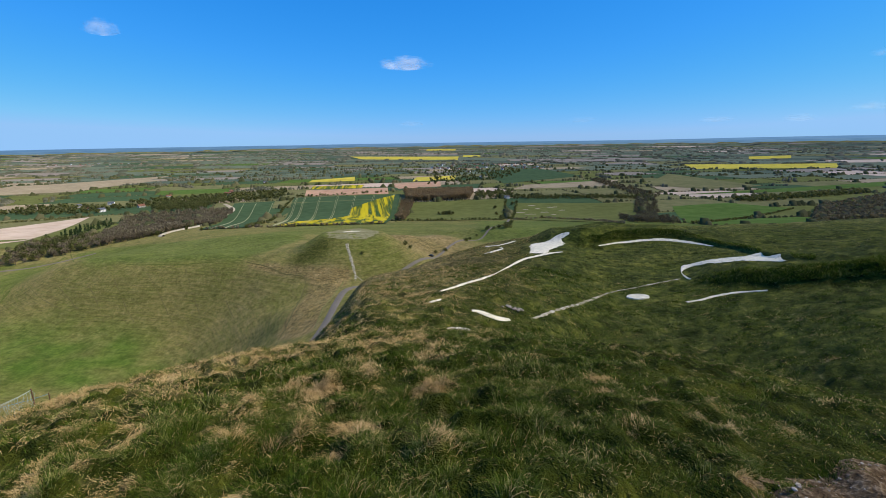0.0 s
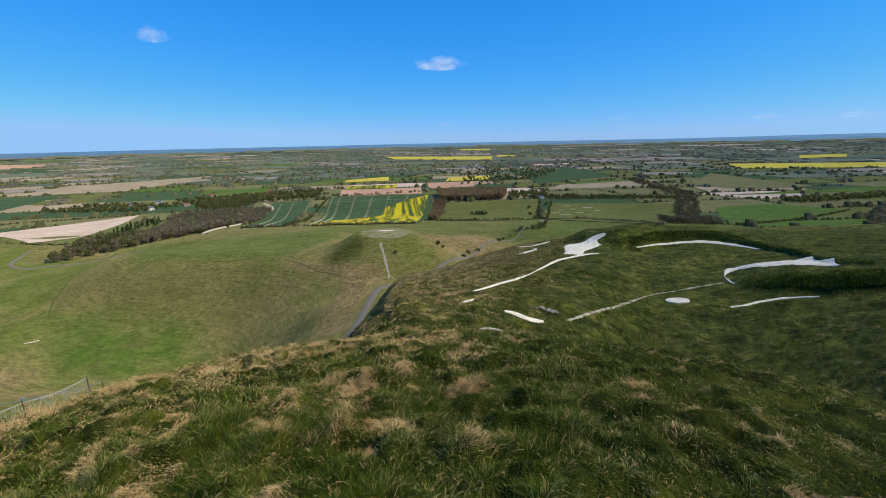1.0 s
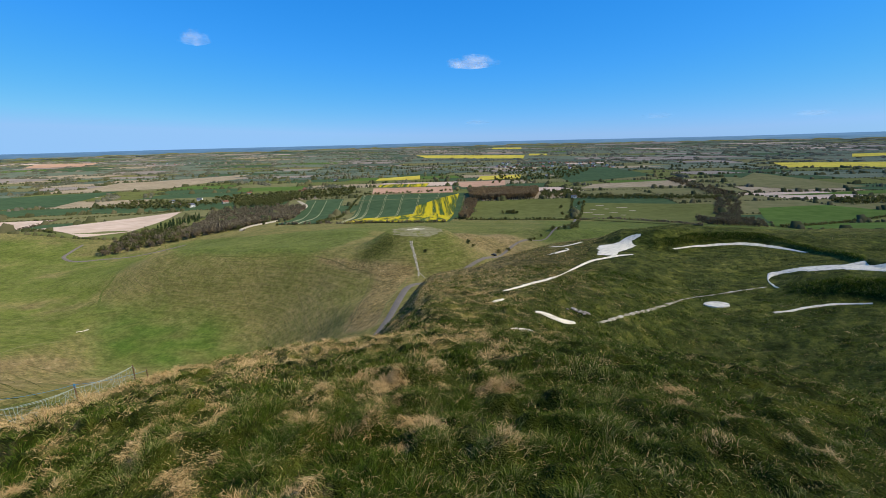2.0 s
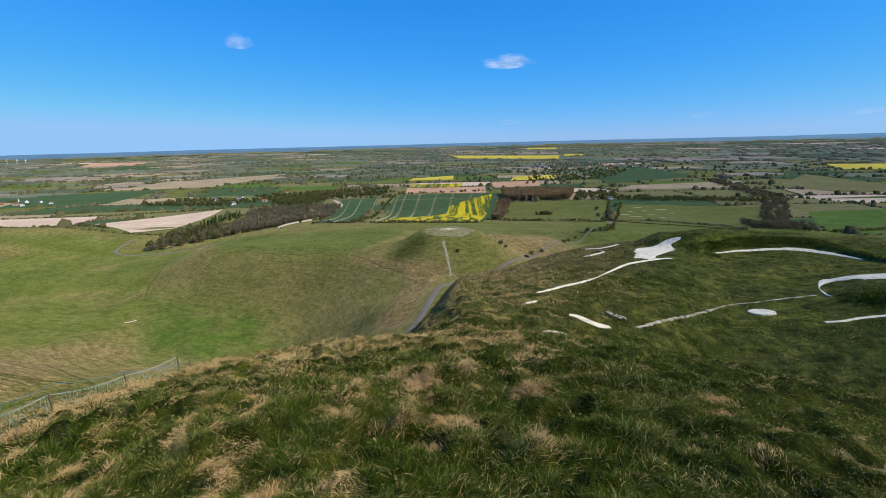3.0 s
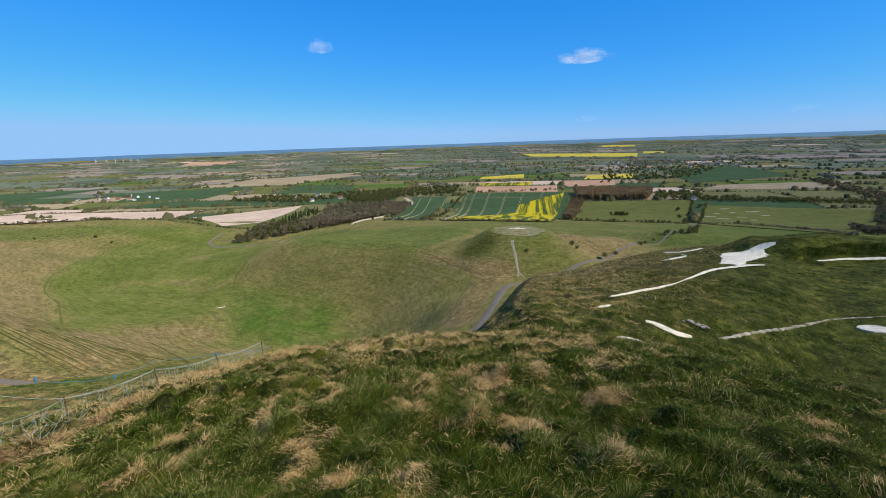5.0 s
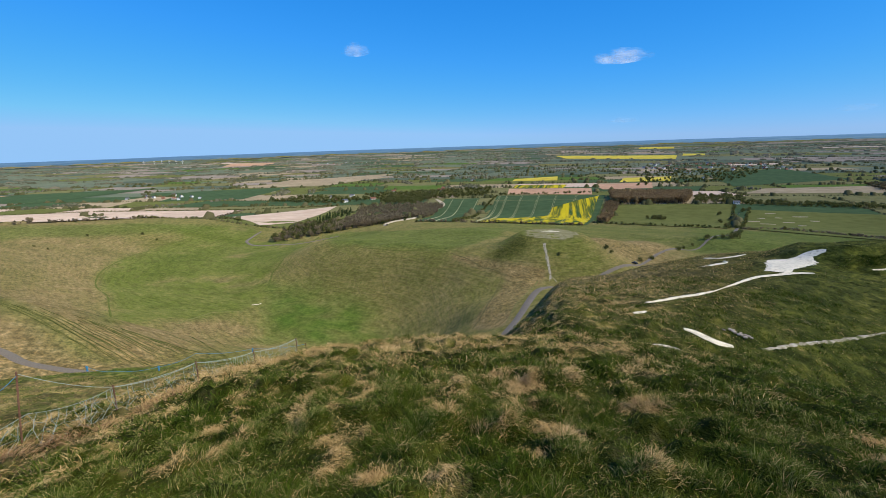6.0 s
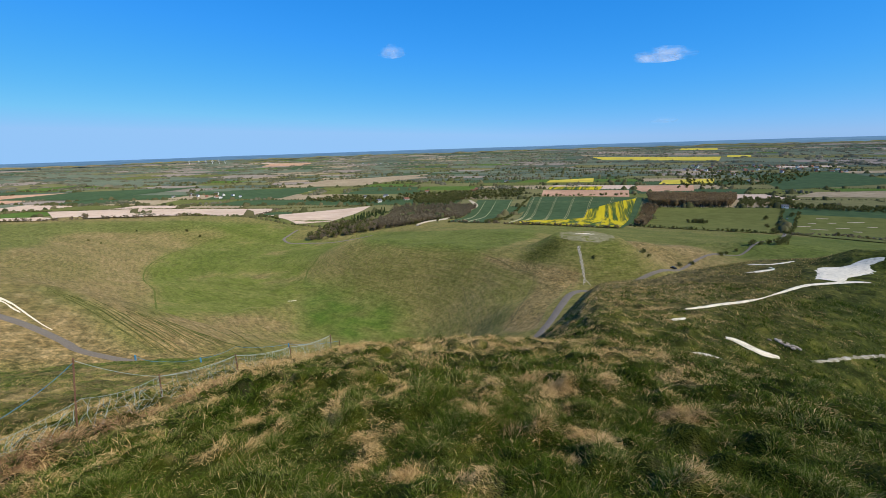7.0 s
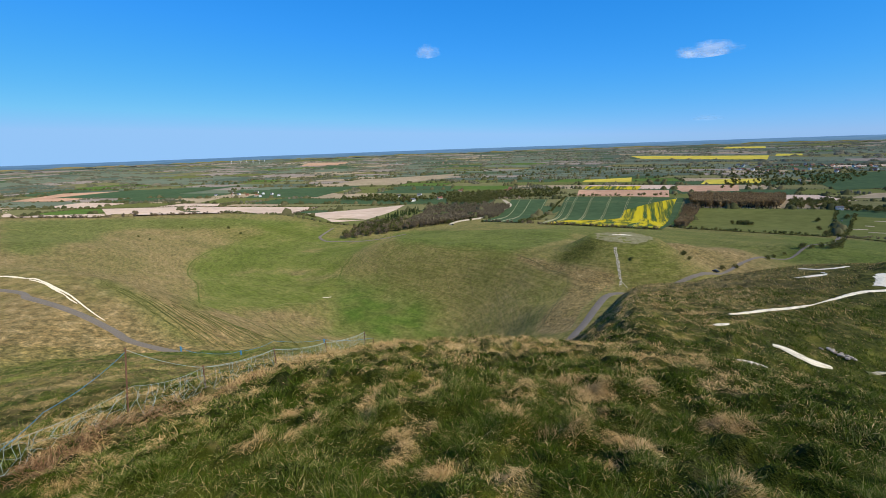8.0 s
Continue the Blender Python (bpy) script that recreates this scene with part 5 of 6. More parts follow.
def wood(name, kinds, places, material, label, seed, size=(0.8, 1.25), category="wood"):
    """A stand of many trees: ONE thing of stuff with trunks and crowns."""
    r = np.random.default_rng(seed)
    places = np.asarray(places, float)
    pos, k = to_place(places)
    z = height(pos[:, 0], pos[:, 1])
    tv, tf, tn, cv, cf, cn = [], [], 0, [], [], 0
    for (x, y), zz, kk in zip(pos, z, k):
        (a, fa), (b, fb) = kinds[r.integers(len(kinds))]
        s = r.uniform(*size) * kk
        c, n = math.cos(t := r.uniform(0, 6.28)), math.sin(t)
        m = np.array([[c, -n, 0], [n, c, 0], [0, 0, 1]]) * s
        tv.append(a @ m.T + (x, y, zz))
        tf.append(np.array(fa) + tn)
        tn += len(a)
        cv.append(b @ m.T + (x, y, zz))
        cf.append(np.array(fb) + cn)
        cn += len(b)
    top = tagged(new(name), label, category, kind="stuff")
    for part_name, v, f, mat in (("trunks", tv, tf, BARK), ("crowns", cv, cf, material)):
        v, f = np.vstack(v), np.vstack(f)
        ob = polys_to_object(part_name, v, np.full(len(f), 4), f.ravel(), mat)
        ob.parent = top
        tagged(ob, kind="stuff")
    return top


def fill(quad, spacing, seed, jitter=0.45):
    """Places in a four-cornered stand."""
    r = np.random.default_rng(seed)
    q = np.array(quad, float)
    lx = (np.linalg.norm(q[1] - q[0]) + np.linalg.norm(q[2] - q[3])) / 2
    ly = (np.linalg.norm(q[3] - q[0]) + np.linalg.norm(q[2] - q[1])) / 2
    out = []
    for i in range(max(1, int(lx / spacing))):
        for j in range(max(1, int(ly / spacing))):
            u, v = (i + 0.5 + r.uniform(-jitter, jitter)) / max(1, int(lx / spacing)), (j + 0.5 + r.uniform(-jitter, jitter)) / max(1, int(ly / spacing))
            out.append(between(quad, u, v))
    return out


def row(points, spacing, seed, wander=1.5, gap=0.0):
    """Places along a line."""
    r = np.random.default_rng(seed)
    p = np.array(points, float)
    out = []
    for a, b in zip(p, p[1:]):
        n = max(1, int(np.linalg.norm(b - a) / spacing))
        for i in range(n):
            if r.random() >= gap:
                out.append(a + (b - a) * (i + r.uniform(0, 0.8)) / n + r.normal(0, wander, 2))
    return out


# the hanging wood beside the lane
W1 = [(-455, 432), (-392, 498), (-420, 600), (-505, 545)]
W2 = [(-392, 498), (-345, 550), (-395, 720), (-480, 640)]
W3 = [(-395, 720), (-360, 700), (-440, 945), (-520, 960)]
W4 = [(-480, 640), (-395, 720), (-520, 960), (-620, 880)]
W5 = [(-620, 960), (-520, 960), (-560, 1180), (-690, 1110)]
wood("wood_edge", OAK + ROUND, fill(W1, 9.5, 1), LEAVES, "mixed wood in young spring leaf beside the lane", 1, (0.7, 1.1))
wood("bare_wood", OAK + ROUND, fill(W1, 9.0, 21), TWIGS, "leafless brown trees in the mixed wood", 21, (0.7, 1.1))
wood("wood_edge", ROUND, fill(W2, 14.0, 22), LEAVES, "young green trees in the bare wood", 22, (0.7, 1.1))
wood("bare_wood", OAK, fill(W2, 8.0, 2), TWIGS, "leafless brown wood on the slope", 2, (0.8, 1.2))
wood("bare_wood", OAK, fill(W3, 9.0, 3), TWIGS, "leafless brown wood beside the farm track", 3, (0.8, 1.25))
wood("bare_wood", OAK + ROUND, fill(W4, 10.0, 4), TWIGS, "leafless brown wood above the fields", 4, (0.8, 1.2))
wood("wood_edge", OAK, fill(W5, 11.0, 5), LEAVES, "mixed wood in young spring leaf", 5, (0.9, 1.3))
wood("spruce_stand", SPRUCE, row([(-505, 590), (-545, 690), (-600, 810)], 5.0, 6, 8.0), CONIFER, "dark row of spruces along the wood", 6, (0.7, 1.1))
# clipped-looking block of copper-brown poplars, and the strip beside it
wood("poplar_block", TALL, fill([(-86, 1062), (62, 1085), (80, 1260), (-105, 1230)], 7.0, 7), COPPER, "dense block of tall copper-brown trees", 7, (1.25, 1.5))
wood("poplar_strip", TALL, fill([(-80, 735), (-66, 735), (-70, 1060), (-100, 1060)], 7.0, 8), COPPER, "strip of copper-brown trees along a field", 8, (0.7, 0.95))
# wood in the valley right of the lane, its shade in the twig colour, and the woods round the far meadows
wood("valley_wood", OAK + ROUND, fill([(262, 640), (318, 605), (352, 690), (290, 760)], 8.0, 9), SHADED_TWIGS, "shade-dark leafless trees in a dip", 9, (0.6, 1.3))
wood("valley_wood", OAK, fill([(322, 760), (345, 720), (500, 1080), (470, 1120)], 11.0, 10), SHADED_TWIGS, "leafless trees along a stream", 10, (0.6, 1.2))
wood("valley_wood", FAR_OAK, fill([(470, 1130), (520, 1090), (550, 1640), (520, 1640)], 14.0, 11), SHADED_TWIGS, "leafless trees along a stream", 11, (0.9, 1.4))
wood("tree_belt", ROUND + OAK, fill([(165, 1075), (480, 1040), (485, 1085), (170, 1125)], 8.5, 12), LEAVES, "belt of dark green trees across the pasture", 12, (0.8, 1.1))
wood("hanging_wood", FAR_OAK, fill([(480, 585), (900, 790), (1080, 1100), (700, 850)], 12.0, 13), SHADED_TWIGS, "shade-dark leafless hanging wood on the slope", 13, (0.9, 1.4))
wood("tree_belt", FAR_OAK, fill([(640, 960), (1050, 1130), (1080, 1200), (640, 1020)], 12.0, 14), LEAVES, "belt of trees between meadows", 14, (0.8, 1.2))
wood("garden_trees", FAR_OAK, fill([(-640, 1000), (-420, 1180), (-480, 1420), (-820, 1180)], 15.0, 15), LEAVES, "trees among the gardens of a hamlet", 15, (0.8, 1.2))
wood("garden_trees", FAR_OAK, fill([(-740, 940), (-1000, 960), (-1000, 1120), (-700, 1080)], 15.0, 16), LEAVES, "trees among the gardens of a hamlet", 16, (0.7, 1.1))
wood("tree_belt", OAK + ROUND, row([(-415, 1175), (-260, 1262), (-150, 1290)], 8.0, 17, 4.0), LEAVES, "row of trees behind the oilseed field", 17, (0.7, 1.1))
wood("village_trees", FAR_OAK, fill([(-60, 1500), (230, 1750), (420, 2300), (-60, 2300)], 36.0, 18), LEAVES, "trees among the houses of a village", 18, (0.8, 1.3))
wood("village_trees", ROUND + OAK, fill([(70, 1090), (165, 1090), (190, 1250), (90, 1250)], 11.0, 19), LEAVES, "dark trees round a farm by the road", 19, (0.8, 1.3))

# hedges with their own line
for i, (line, gap) in enumerate((
        ([(-300, 560), (-217, 552), (-85, 655)], 0.35), ([(-246, 556), (-330, 900), (-392, 1190)], 0.0), ([(-68, 725), (13, 745), (98, 752)], 0.15),
        ([(114, 750), (168, 772), (196, 732), (227, 660), (240, 598)], 0.05), ([(98, 752), (148, 1092)], 0.2), ([(114, 760), (168, 1050)], 0.1),
        ([(-742, 165), (-695, 243), (-667, 394), (-680, 412)], 0.25), ([(-681, 411), (-838, 656)], 0.1), ([(-805, 654), (-600, 520)], 0.1),
        ([(-689, 286), (-1000, 420)], 0.2), ([(-681, 411), (-900, 560)], 0.1), ([(341, 620), (500, 740), (666, 863)], 0.1), ([(-838, 660), (-906, 797)], 0.1),
        ([(-1990, 445), (-1604, 582), (-1339, 708), (-906, 800), (-702, 898)], 0.05))):
    wood("hedge", BUSH, row(line, 4.2, 30 + i, 1.0, gap), LEAVES if i % 3 else TWIGS, "thick field hedge of bushes in young leaf", 30 + i, (0.7, 1.3), "hedge")

# hedges round the quilt
near = [h for h in HEDGES if h[2] < 3000]
middle = [h for h in HEDGES if 3000 <= h[2] < 8000]
farther = [h for h in HEDGES if h[2] >= 8000]


def lump_kind(seed, h, w):
    r = np.random.default_rng(seed)
    v = np.array([(1, 0, 0), (-1, 0, 0), (0, 1, 0), (0, -1, 0), (0.6, 0.6, 0.7), (-0.6, 0.5, 0.8), (0.1, -0.7, 0.75), (0, 0, 1.0)]) * (w, w, h) * r.uniform(0.75, 1.25, (8, 3))
    f = [(0, 2, 4, 4), (2, 1, 5, 4), (1, 3, 6, 5), (3, 0, 4, 6), (4, 5, 7, 7), (5, 6, 7, 7), (6, 4, 7, 7)]
    return v, f


def hedgerows(name, lines, spacing, kinds, material, seed, trees, label, drop=0.1):
    r = np.random.default_rng(seed)
    vs, fs, n = [], [], 0
    for a, b, dist in lines:
        if r.random() < drop:
            continue
        m = max(2, int(np.linalg.norm(b - a) / spacing))
        t = (np.arange(m) + r.uniform(0, 1, m)) / m
        p = a + (b - a) * t[:, None] + r.normal(0, spacing * 0.12, (m, 2))
        ok = np.ones(m, bool)
        pos, k = to_place(p)
        for quad, _, _ in FIELDS:
            ok &= ~inside(quad, pos[:, 0], pos[:, 1])
        z = height(pos[:, 0], pos[:, 1])
        for (x, y), zz, kk in zip(pos[ok], z[ok], k[ok]):
            v, f = kinds[r.integers(len(kinds))]
            s = r.uniform(0.6, 1.3) * kk * (r.uniform(2.0, 3.4) if r.random() < trees else 1.0)
            vs.append(v * s + (x, y, zz))
            fs.append(np.array(f) + n)
            n += len(v)
    v, f = np.vstack(vs), np.vstack(fs)
    tri = f[:, 2] == f[:, 3]
    loops = np.concatenate([r_[:3] if t_ else r_ for r_, t_ in zip(f, tri)])
    ob = polys_to_object(name, v, np.where(tri, 3, 4), loops, material)
    return tagged(ob, label, "hedge", kind="stuff")


LOW = [lump_kind(i, 3.0, 2.8) for i in range(5)]
BROAD = [lump_kind(i + 9, 3.4, 8.0) for i in range(5)]
WIDE = [lump_kind(i + 19, 5.0, 30.0) for i in range(5)]
hedgerows("field_hedges", near, 7.0, LOW, HEDGE, 61, 0.22, "hedges and hedge trees between the fields")
hedgerows("field_hedges", middle, 14.0, BROAD, HEDGE_HAZED, 62, 0.2, "hedges and hedge trees of the middle vale")
hedgerows("tree_lines", farther, 55.0, WIDE, HEDGE_HAZED, 63, 0.1, "tree lines of the far vale")


# copses scattered over the vale
def copses(n, r0, r1, seed):
    r = np.random.default_rng(seed)
    lines = []
    for _ in range(n):
        dist = math.sqrt(r.uniform(r0 * r0, r1 * r1))
        c = np.array(polar(r.uniform(-48, 82), dist))
        turn, long = r.uniform(0, math.pi), r.uniform(40, 160) * (1 + dist / 4000)
        step_ = np.array([math.cos(turn), math.sin(turn)])
        for k in range(r.integers(1, 4)):
            off = np.array([-step_[1], step_[0]]) * 14 * k
            lines.append((c - step_ * long / 2 + off, c + step_ * long / 2 + off, dist))
    return lines


hedgerows("copses", copses(150, 1300, 4000, 71), 9.0, [lump_kind(i + 29, 7.5, 5.5) for i in range(5)], HEDGE_HAZED, 64, 0.0, "small copses and shelter belts in the vale", 0.0)
hedgerows("copses", copses(110, 4000, 9000, 72), 26.0, [lump_kind(i + 39, 8.0, 16.0) for i in range(5)], HEDGE_HAZED, 65, 0.0, "small copses and shelter belts far off", 0.0)

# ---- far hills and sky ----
HAZE = bpy.data.materials.new("haze_glow")
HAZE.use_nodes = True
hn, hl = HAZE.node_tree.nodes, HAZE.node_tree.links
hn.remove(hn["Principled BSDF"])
# the haze is painted as emission, bluer and brighter towards the skyline
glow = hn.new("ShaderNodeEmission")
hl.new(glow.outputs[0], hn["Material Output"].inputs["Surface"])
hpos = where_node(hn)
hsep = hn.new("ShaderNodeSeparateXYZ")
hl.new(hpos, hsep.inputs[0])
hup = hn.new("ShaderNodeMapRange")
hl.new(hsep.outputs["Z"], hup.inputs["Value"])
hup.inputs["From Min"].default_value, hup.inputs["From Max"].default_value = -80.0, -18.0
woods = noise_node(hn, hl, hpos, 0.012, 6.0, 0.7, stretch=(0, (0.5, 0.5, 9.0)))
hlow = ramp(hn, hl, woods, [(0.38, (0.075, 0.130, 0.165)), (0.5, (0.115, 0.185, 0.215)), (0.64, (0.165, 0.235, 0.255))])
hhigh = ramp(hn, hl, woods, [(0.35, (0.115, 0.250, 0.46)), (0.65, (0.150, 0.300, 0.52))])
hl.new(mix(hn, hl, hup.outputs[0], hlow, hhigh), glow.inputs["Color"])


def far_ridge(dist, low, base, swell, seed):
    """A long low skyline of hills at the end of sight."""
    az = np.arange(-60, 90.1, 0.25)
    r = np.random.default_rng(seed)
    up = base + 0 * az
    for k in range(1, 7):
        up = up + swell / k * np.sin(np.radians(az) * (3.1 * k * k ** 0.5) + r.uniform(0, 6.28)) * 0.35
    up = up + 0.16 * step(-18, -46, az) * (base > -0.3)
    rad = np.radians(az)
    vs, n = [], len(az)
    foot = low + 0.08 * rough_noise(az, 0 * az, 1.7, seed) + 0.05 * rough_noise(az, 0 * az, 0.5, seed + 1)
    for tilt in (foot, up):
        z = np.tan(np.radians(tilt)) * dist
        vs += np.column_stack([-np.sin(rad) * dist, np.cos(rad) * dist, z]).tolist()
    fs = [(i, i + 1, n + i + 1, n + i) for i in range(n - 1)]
    return tagged(new("backdrop", mesh_of("backdrop", vs, fs, [HAZE])), "far hills glowing haze-blue on the horizon", "distant hills", kind="structure")


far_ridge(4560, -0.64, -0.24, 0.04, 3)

# clouds: low heaps whose vapour thins out towards the rim
def cloud_material(thick):
    m, nodes, links, bsdf = node_mat("cloud")
    obj = nodes.new("ShaderNodeTexCoord").outputs["Object"]
    flat = nodes.new("ShaderNodeVectorMath")
    flat.operation = "MULTIPLY"
    flat.inputs[1].default_value = (1.0, 0.0, 1.0)
    links.new(obj, flat.inputs[0])
    far = nodes.new("ShaderNodeVectorMath")
    far.operation = "LENGTH"
    links.new(flat.outputs[0], far.inputs[0])
    info = nodes.new("ShaderNodeObjectInfo")
    shift = nodes.new("ShaderNodeVectorMath")
    shift.operation = "MULTIPLY_ADD"
    links.new(info.outputs["Random"], shift.inputs[0])
    shift.inputs[1].default_value = (40, 40, 40)
    links.new(obj, shift.inputs[2])
    puff = noise_node(nodes, links, shift.outputs[0], 1.7, 4.0, 0.55, stretch=(0, (1.0, 0.3, 0.8)))
    a = nodes.new("ShaderNodeMath")
    a.operation = "MULTIPLY_ADD"
    links.new(puff, a.inputs[0])
    a.inputs[1].default_value, a.inputs[2].default_value = 2.3, -0.55
    b = nodes.new("ShaderNodeMath")
    b.operation = "SUBTRACT"
    links.new(a.outputs[0], b.inputs[0])
    links.new(far.outputs["Value"], b.inputs[1])
    r = nodes.new("ShaderNodeMapRange")
    r.interpolation_type = "SMOOTHSTEP"
    links.new(b.outputs[0], r.inputs["Value"])
    r.inputs["From Min"].default_value, r.inputs["From Max"].default_value = -0.40, 0.85
    r.inputs["To Max"].default_value = thick
    links.new(r.outputs[0], bsdf.inputs["Alpha"])
    bsdf.inputs["Base Color"].default_value = (0.90, 0.90, 0.90, 1)
    bsdf.inputs["Roughness"].default_value = 1.0
    bsdf.inputs["Specular IOR Level"].default_value = 0.0
    soft = nodes.new("ShaderNodeBsdfTranslucent")
    soft.inputs["Color"].default_value = (0.95, 0.95, 0.95, 1)
    clear = nodes.new("ShaderNodeBsdfTransparent")
    # added glow that brightens the underside, as scattered light would
    bsdf.inputs["Emission Color"].default_value = (0.80, 0.87, 1.0, 1)
    bsdf.inputs["Emission Strength"].default_value = 0.55
    lit = nodes.new("ShaderNodeMixShader")
    lit.inputs[0].default_value = 0.5
    bsdf.inputs["Alpha"].default_value = 1.0
    for link in list(bsdf.inputs["Alpha"].links):
        links.remove(link)
    links.new(bsdf.outputs[0], lit.inputs[1])
    links.new(soft.outputs[0], lit.inputs[2])
    thin = nodes.new("ShaderNodeMixShader")
    links.new(r.outputs[0], thin.inputs[0])
    links.new(clear.outputs[0], thin.inputs[1])
    links.new(lit.outputs[0], thin.inputs[2])
    links.new(thin.outputs[0], nodes["Material Output"].inputs["Surface"])
    return m


CLOUD, WISP = cloud_material(0.5), cloud_material(0.10)
VEIL = cloud_material(0.27)


def cloud_mesh(material):
    bm = bmesh.new()
    bmesh.ops.create_icosphere(bm, subdivisions=4, radius=1.0)
    for v in bm.verts:
        v.co *= 1.0 + 0.12 * noise.noise(v.co * 2.3)
        if v.co.z < 0:
            v.co.z *= 0.55
    me = bpy.data.meshes.new("cloud")
    bm.to_mesh(me)
    bm.free()
    me.materials.append(material)
    me.polygons.foreach_set("use_smooth", [True] * len(me.polygons))
    return me


CLOUD_SHAPE, VEIL_SHAPE, WISP_SHAPE = cloud_mesh(CLOUD), cloud_mesh(VEIL), cloud_mesh(WISP)


def cloud(az, tan_up, width, tall, shape, label):
    """az and tan_up: where its foot stands in the sky."""
    ob = new("cloud", shape)
    x, y = polar(az, 4250)
    ob.matrix_world = pose(x, y, tan_up * 4250 + tall * 0.4, 0, 0, az) @ Matrix.Diagonal((width * 0.75, width * 0.35, tall * 0.95, 1))
    return tagged(ob, label, "cloud", "fair-weather clouds")


cloud(4.33, 0.1450, 320, 80, CLOUD_SHAPE, "small white fair-weather cloud in blue sky")
cloud(34.52, 0.1826, 165, 84, VEIL_SHAPE, "small thin white cloud in blue sky")
for az, up, width, tall in ((-42.05, 0.1169, 90, 36), (-42.10, 0.0387, 190, 40), (-36.99, 0.0244, 170, 36), (3.80, 0.0330, 170, 32), (-16.40, 0.0329, 170, 32), (-30.0, 0.0270, 220, 30)):
    cloud(az, up, width, tall, WISP_SHAPE, "faint wisp of thin cloud near the horizon")

# ---- helper for parts ----
def part(name, bm, material, parent, label=""):
    me = bpy.data.meshes.new(name)
    bm.to_mesh(me)
    bm.free()
    me.materials.append(material)
    ob = new(name, me)
    ob.parent = parent
    if label:
        tagged(ob, label)
    return ob


def box(bm, x0, x1, y0, y1, z0, z1, bevel=0.0):
    r = bmesh.ops.create_cube(bm, size=1.0)
    for v in r["verts"]:
        v.co = ((x0 + x1) / 2 + v.co.x * (x1 - x0), (y0 + y1) / 2 + v.co.y * (y1 - y0), (z0 + z1) / 2 + v.co.z * (z1 - z0))
    if bevel:
        bmesh.ops.bevel(bm, geom=[e for e in bm.edges], offset=bevel, segments=2, affect="EDGES")
    return bm


def tube_bm(points, radius, sides=6):
    """A round bar or cord through points."""
    bm = bmesh.new()
    rings = []
    pts = [Vector(p) for p in points]
    for i, p in enumerate(pts):
        t = (pts[min(i + 1, len(pts) - 1)] - pts[max(i - 1, 0)]).normalized()
        a = t.orthogonal().normalized()
        b = t.cross(a)
        rings.append([bm.verts.new(p + (a * math.cos(2 * math.pi * k / sides) + b * math.sin(2 * math.pi * k / sides)) * radius) for k in range(sides)])
    for r0, r1 in zip(rings, rings[1:]):
        for k in range(sides):
            bm.faces.new((r0[k], r0[(k + 1) % sides], r1[(k + 1) % sides], r1[k]))
    bm.faces.new(rings[0][::-1])
    bm.faces.new(rings[-1])
    return bm


ROPE_BLUE = simple("blue_rope", [(0.3, (0.04, 0.17, 0.30)), (0.7, (0.09, 0.27, 0.42))], 60.0, 0.6)
NET = simple("net_cord", [(0.3, (0.26, 0.33, 0.29)), (0.7, (0.42, 0.48, 0.43))], 40.0, 0.7)
RUST = simple("rusty_stake", [(0.3, (0.10, 0.05, 0.03)), (0.7, (0.20, 0.11, 0.07))], 25.0, 0.8)


def sag(a, b, n, drop):
    a, b = Vector(a), Vector(b)
    return [a.lerp(b, i / n) - Vector((0, 0, drop * 4 * (i / n) * (1 - i / n))) for i in range(n + 1)]


# ---- the sagging stock net along the brow ----
def net_fence():
    rng = np.random.default_rng(90)
    fence = tagged(new("net_fence"), "sagging grey-green stock net on rusty stakes along the brow", "fence")
    feet = [(-6.35, 0.70), (-6.72, 2.10), (-7.02, 3.30), (-7.40, 4.85), (-7.80, 6.45), (-8.30, 8.20)]
    tops = [0.40, 0.90, 0.34, 0.36, 0.38, 0.36]
    heads = []
    for (x, y), h in zip(feet, tops):
        z = float(ground_z(x, y))
        lean = 0.14 if h > 0.6 else rng.uniform(-0.05, 0.05)
        head = (x - lean * 0.6, y + lean * 1.2, z + h)
        heads.append(head)
        part("stake", tube_bm([(x, y, z - 0.15), ((x + head[0]) / 2 + 0.01, (y + head[1]) / 2, z + h / 2), (head[0], head[1], head[2] + 0.03)], 0.011), RUST, fence, "thin rusty stake")
    for (x0, y0), (x1, y1), a, b in zip(feet, feet[1:], heads, heads[1:]):
        n = 22
        top = sag((a[0], a[1], min(a[2], float(ground_z(x0, y0)) + 0.38)), (b[0], b[1], min(b[2], float(ground_z(x1, y1)) + 0.38)), n, 0.07)
        low = []
        for i in range(n + 1):
            x, y = x0 + (x1 - x0) * i / n, y0 + (y1 - y0) * i / n
            low.append(Vector((x + rng.normal(0, 0.02), y, float(ground_z(x, y)) + 0.02)))
        rows_of = [top]
        for u in (0.3, 0.62):
            rows_of.append([t.lerp(l, u) + Vector((rng.normal(0, 0.03), rng.normal(0, 0.03), rng.normal(0, 0.02))) for t, l in zip(top, low)])
        rows_of.append(low)
        for cord, r in zip(rows_of, (0.0028, 0.0016, 0.0016, 0.0018)):
            part("cord", tube_bm(cord, r, 4), NET, fence)
        for i in range(n + 1):
            if rng.random() < 0.3:
                continue
            j = min(max(i + int(rng.integers(-2, 3)), 0), n)
            part("strand", tube_bm([rows_of[0][i], rows_of[1][i], rows_of[2][i], rows_of[3][j]], 0.0023, 4), NET, fence)
    for a, b in zip(heads[1:], heads[2:]):
        part("wire", tube_bm(sag(a, b, 8, 0.05), 0.004, 4), NET, fence)
    return fence


net_fence()


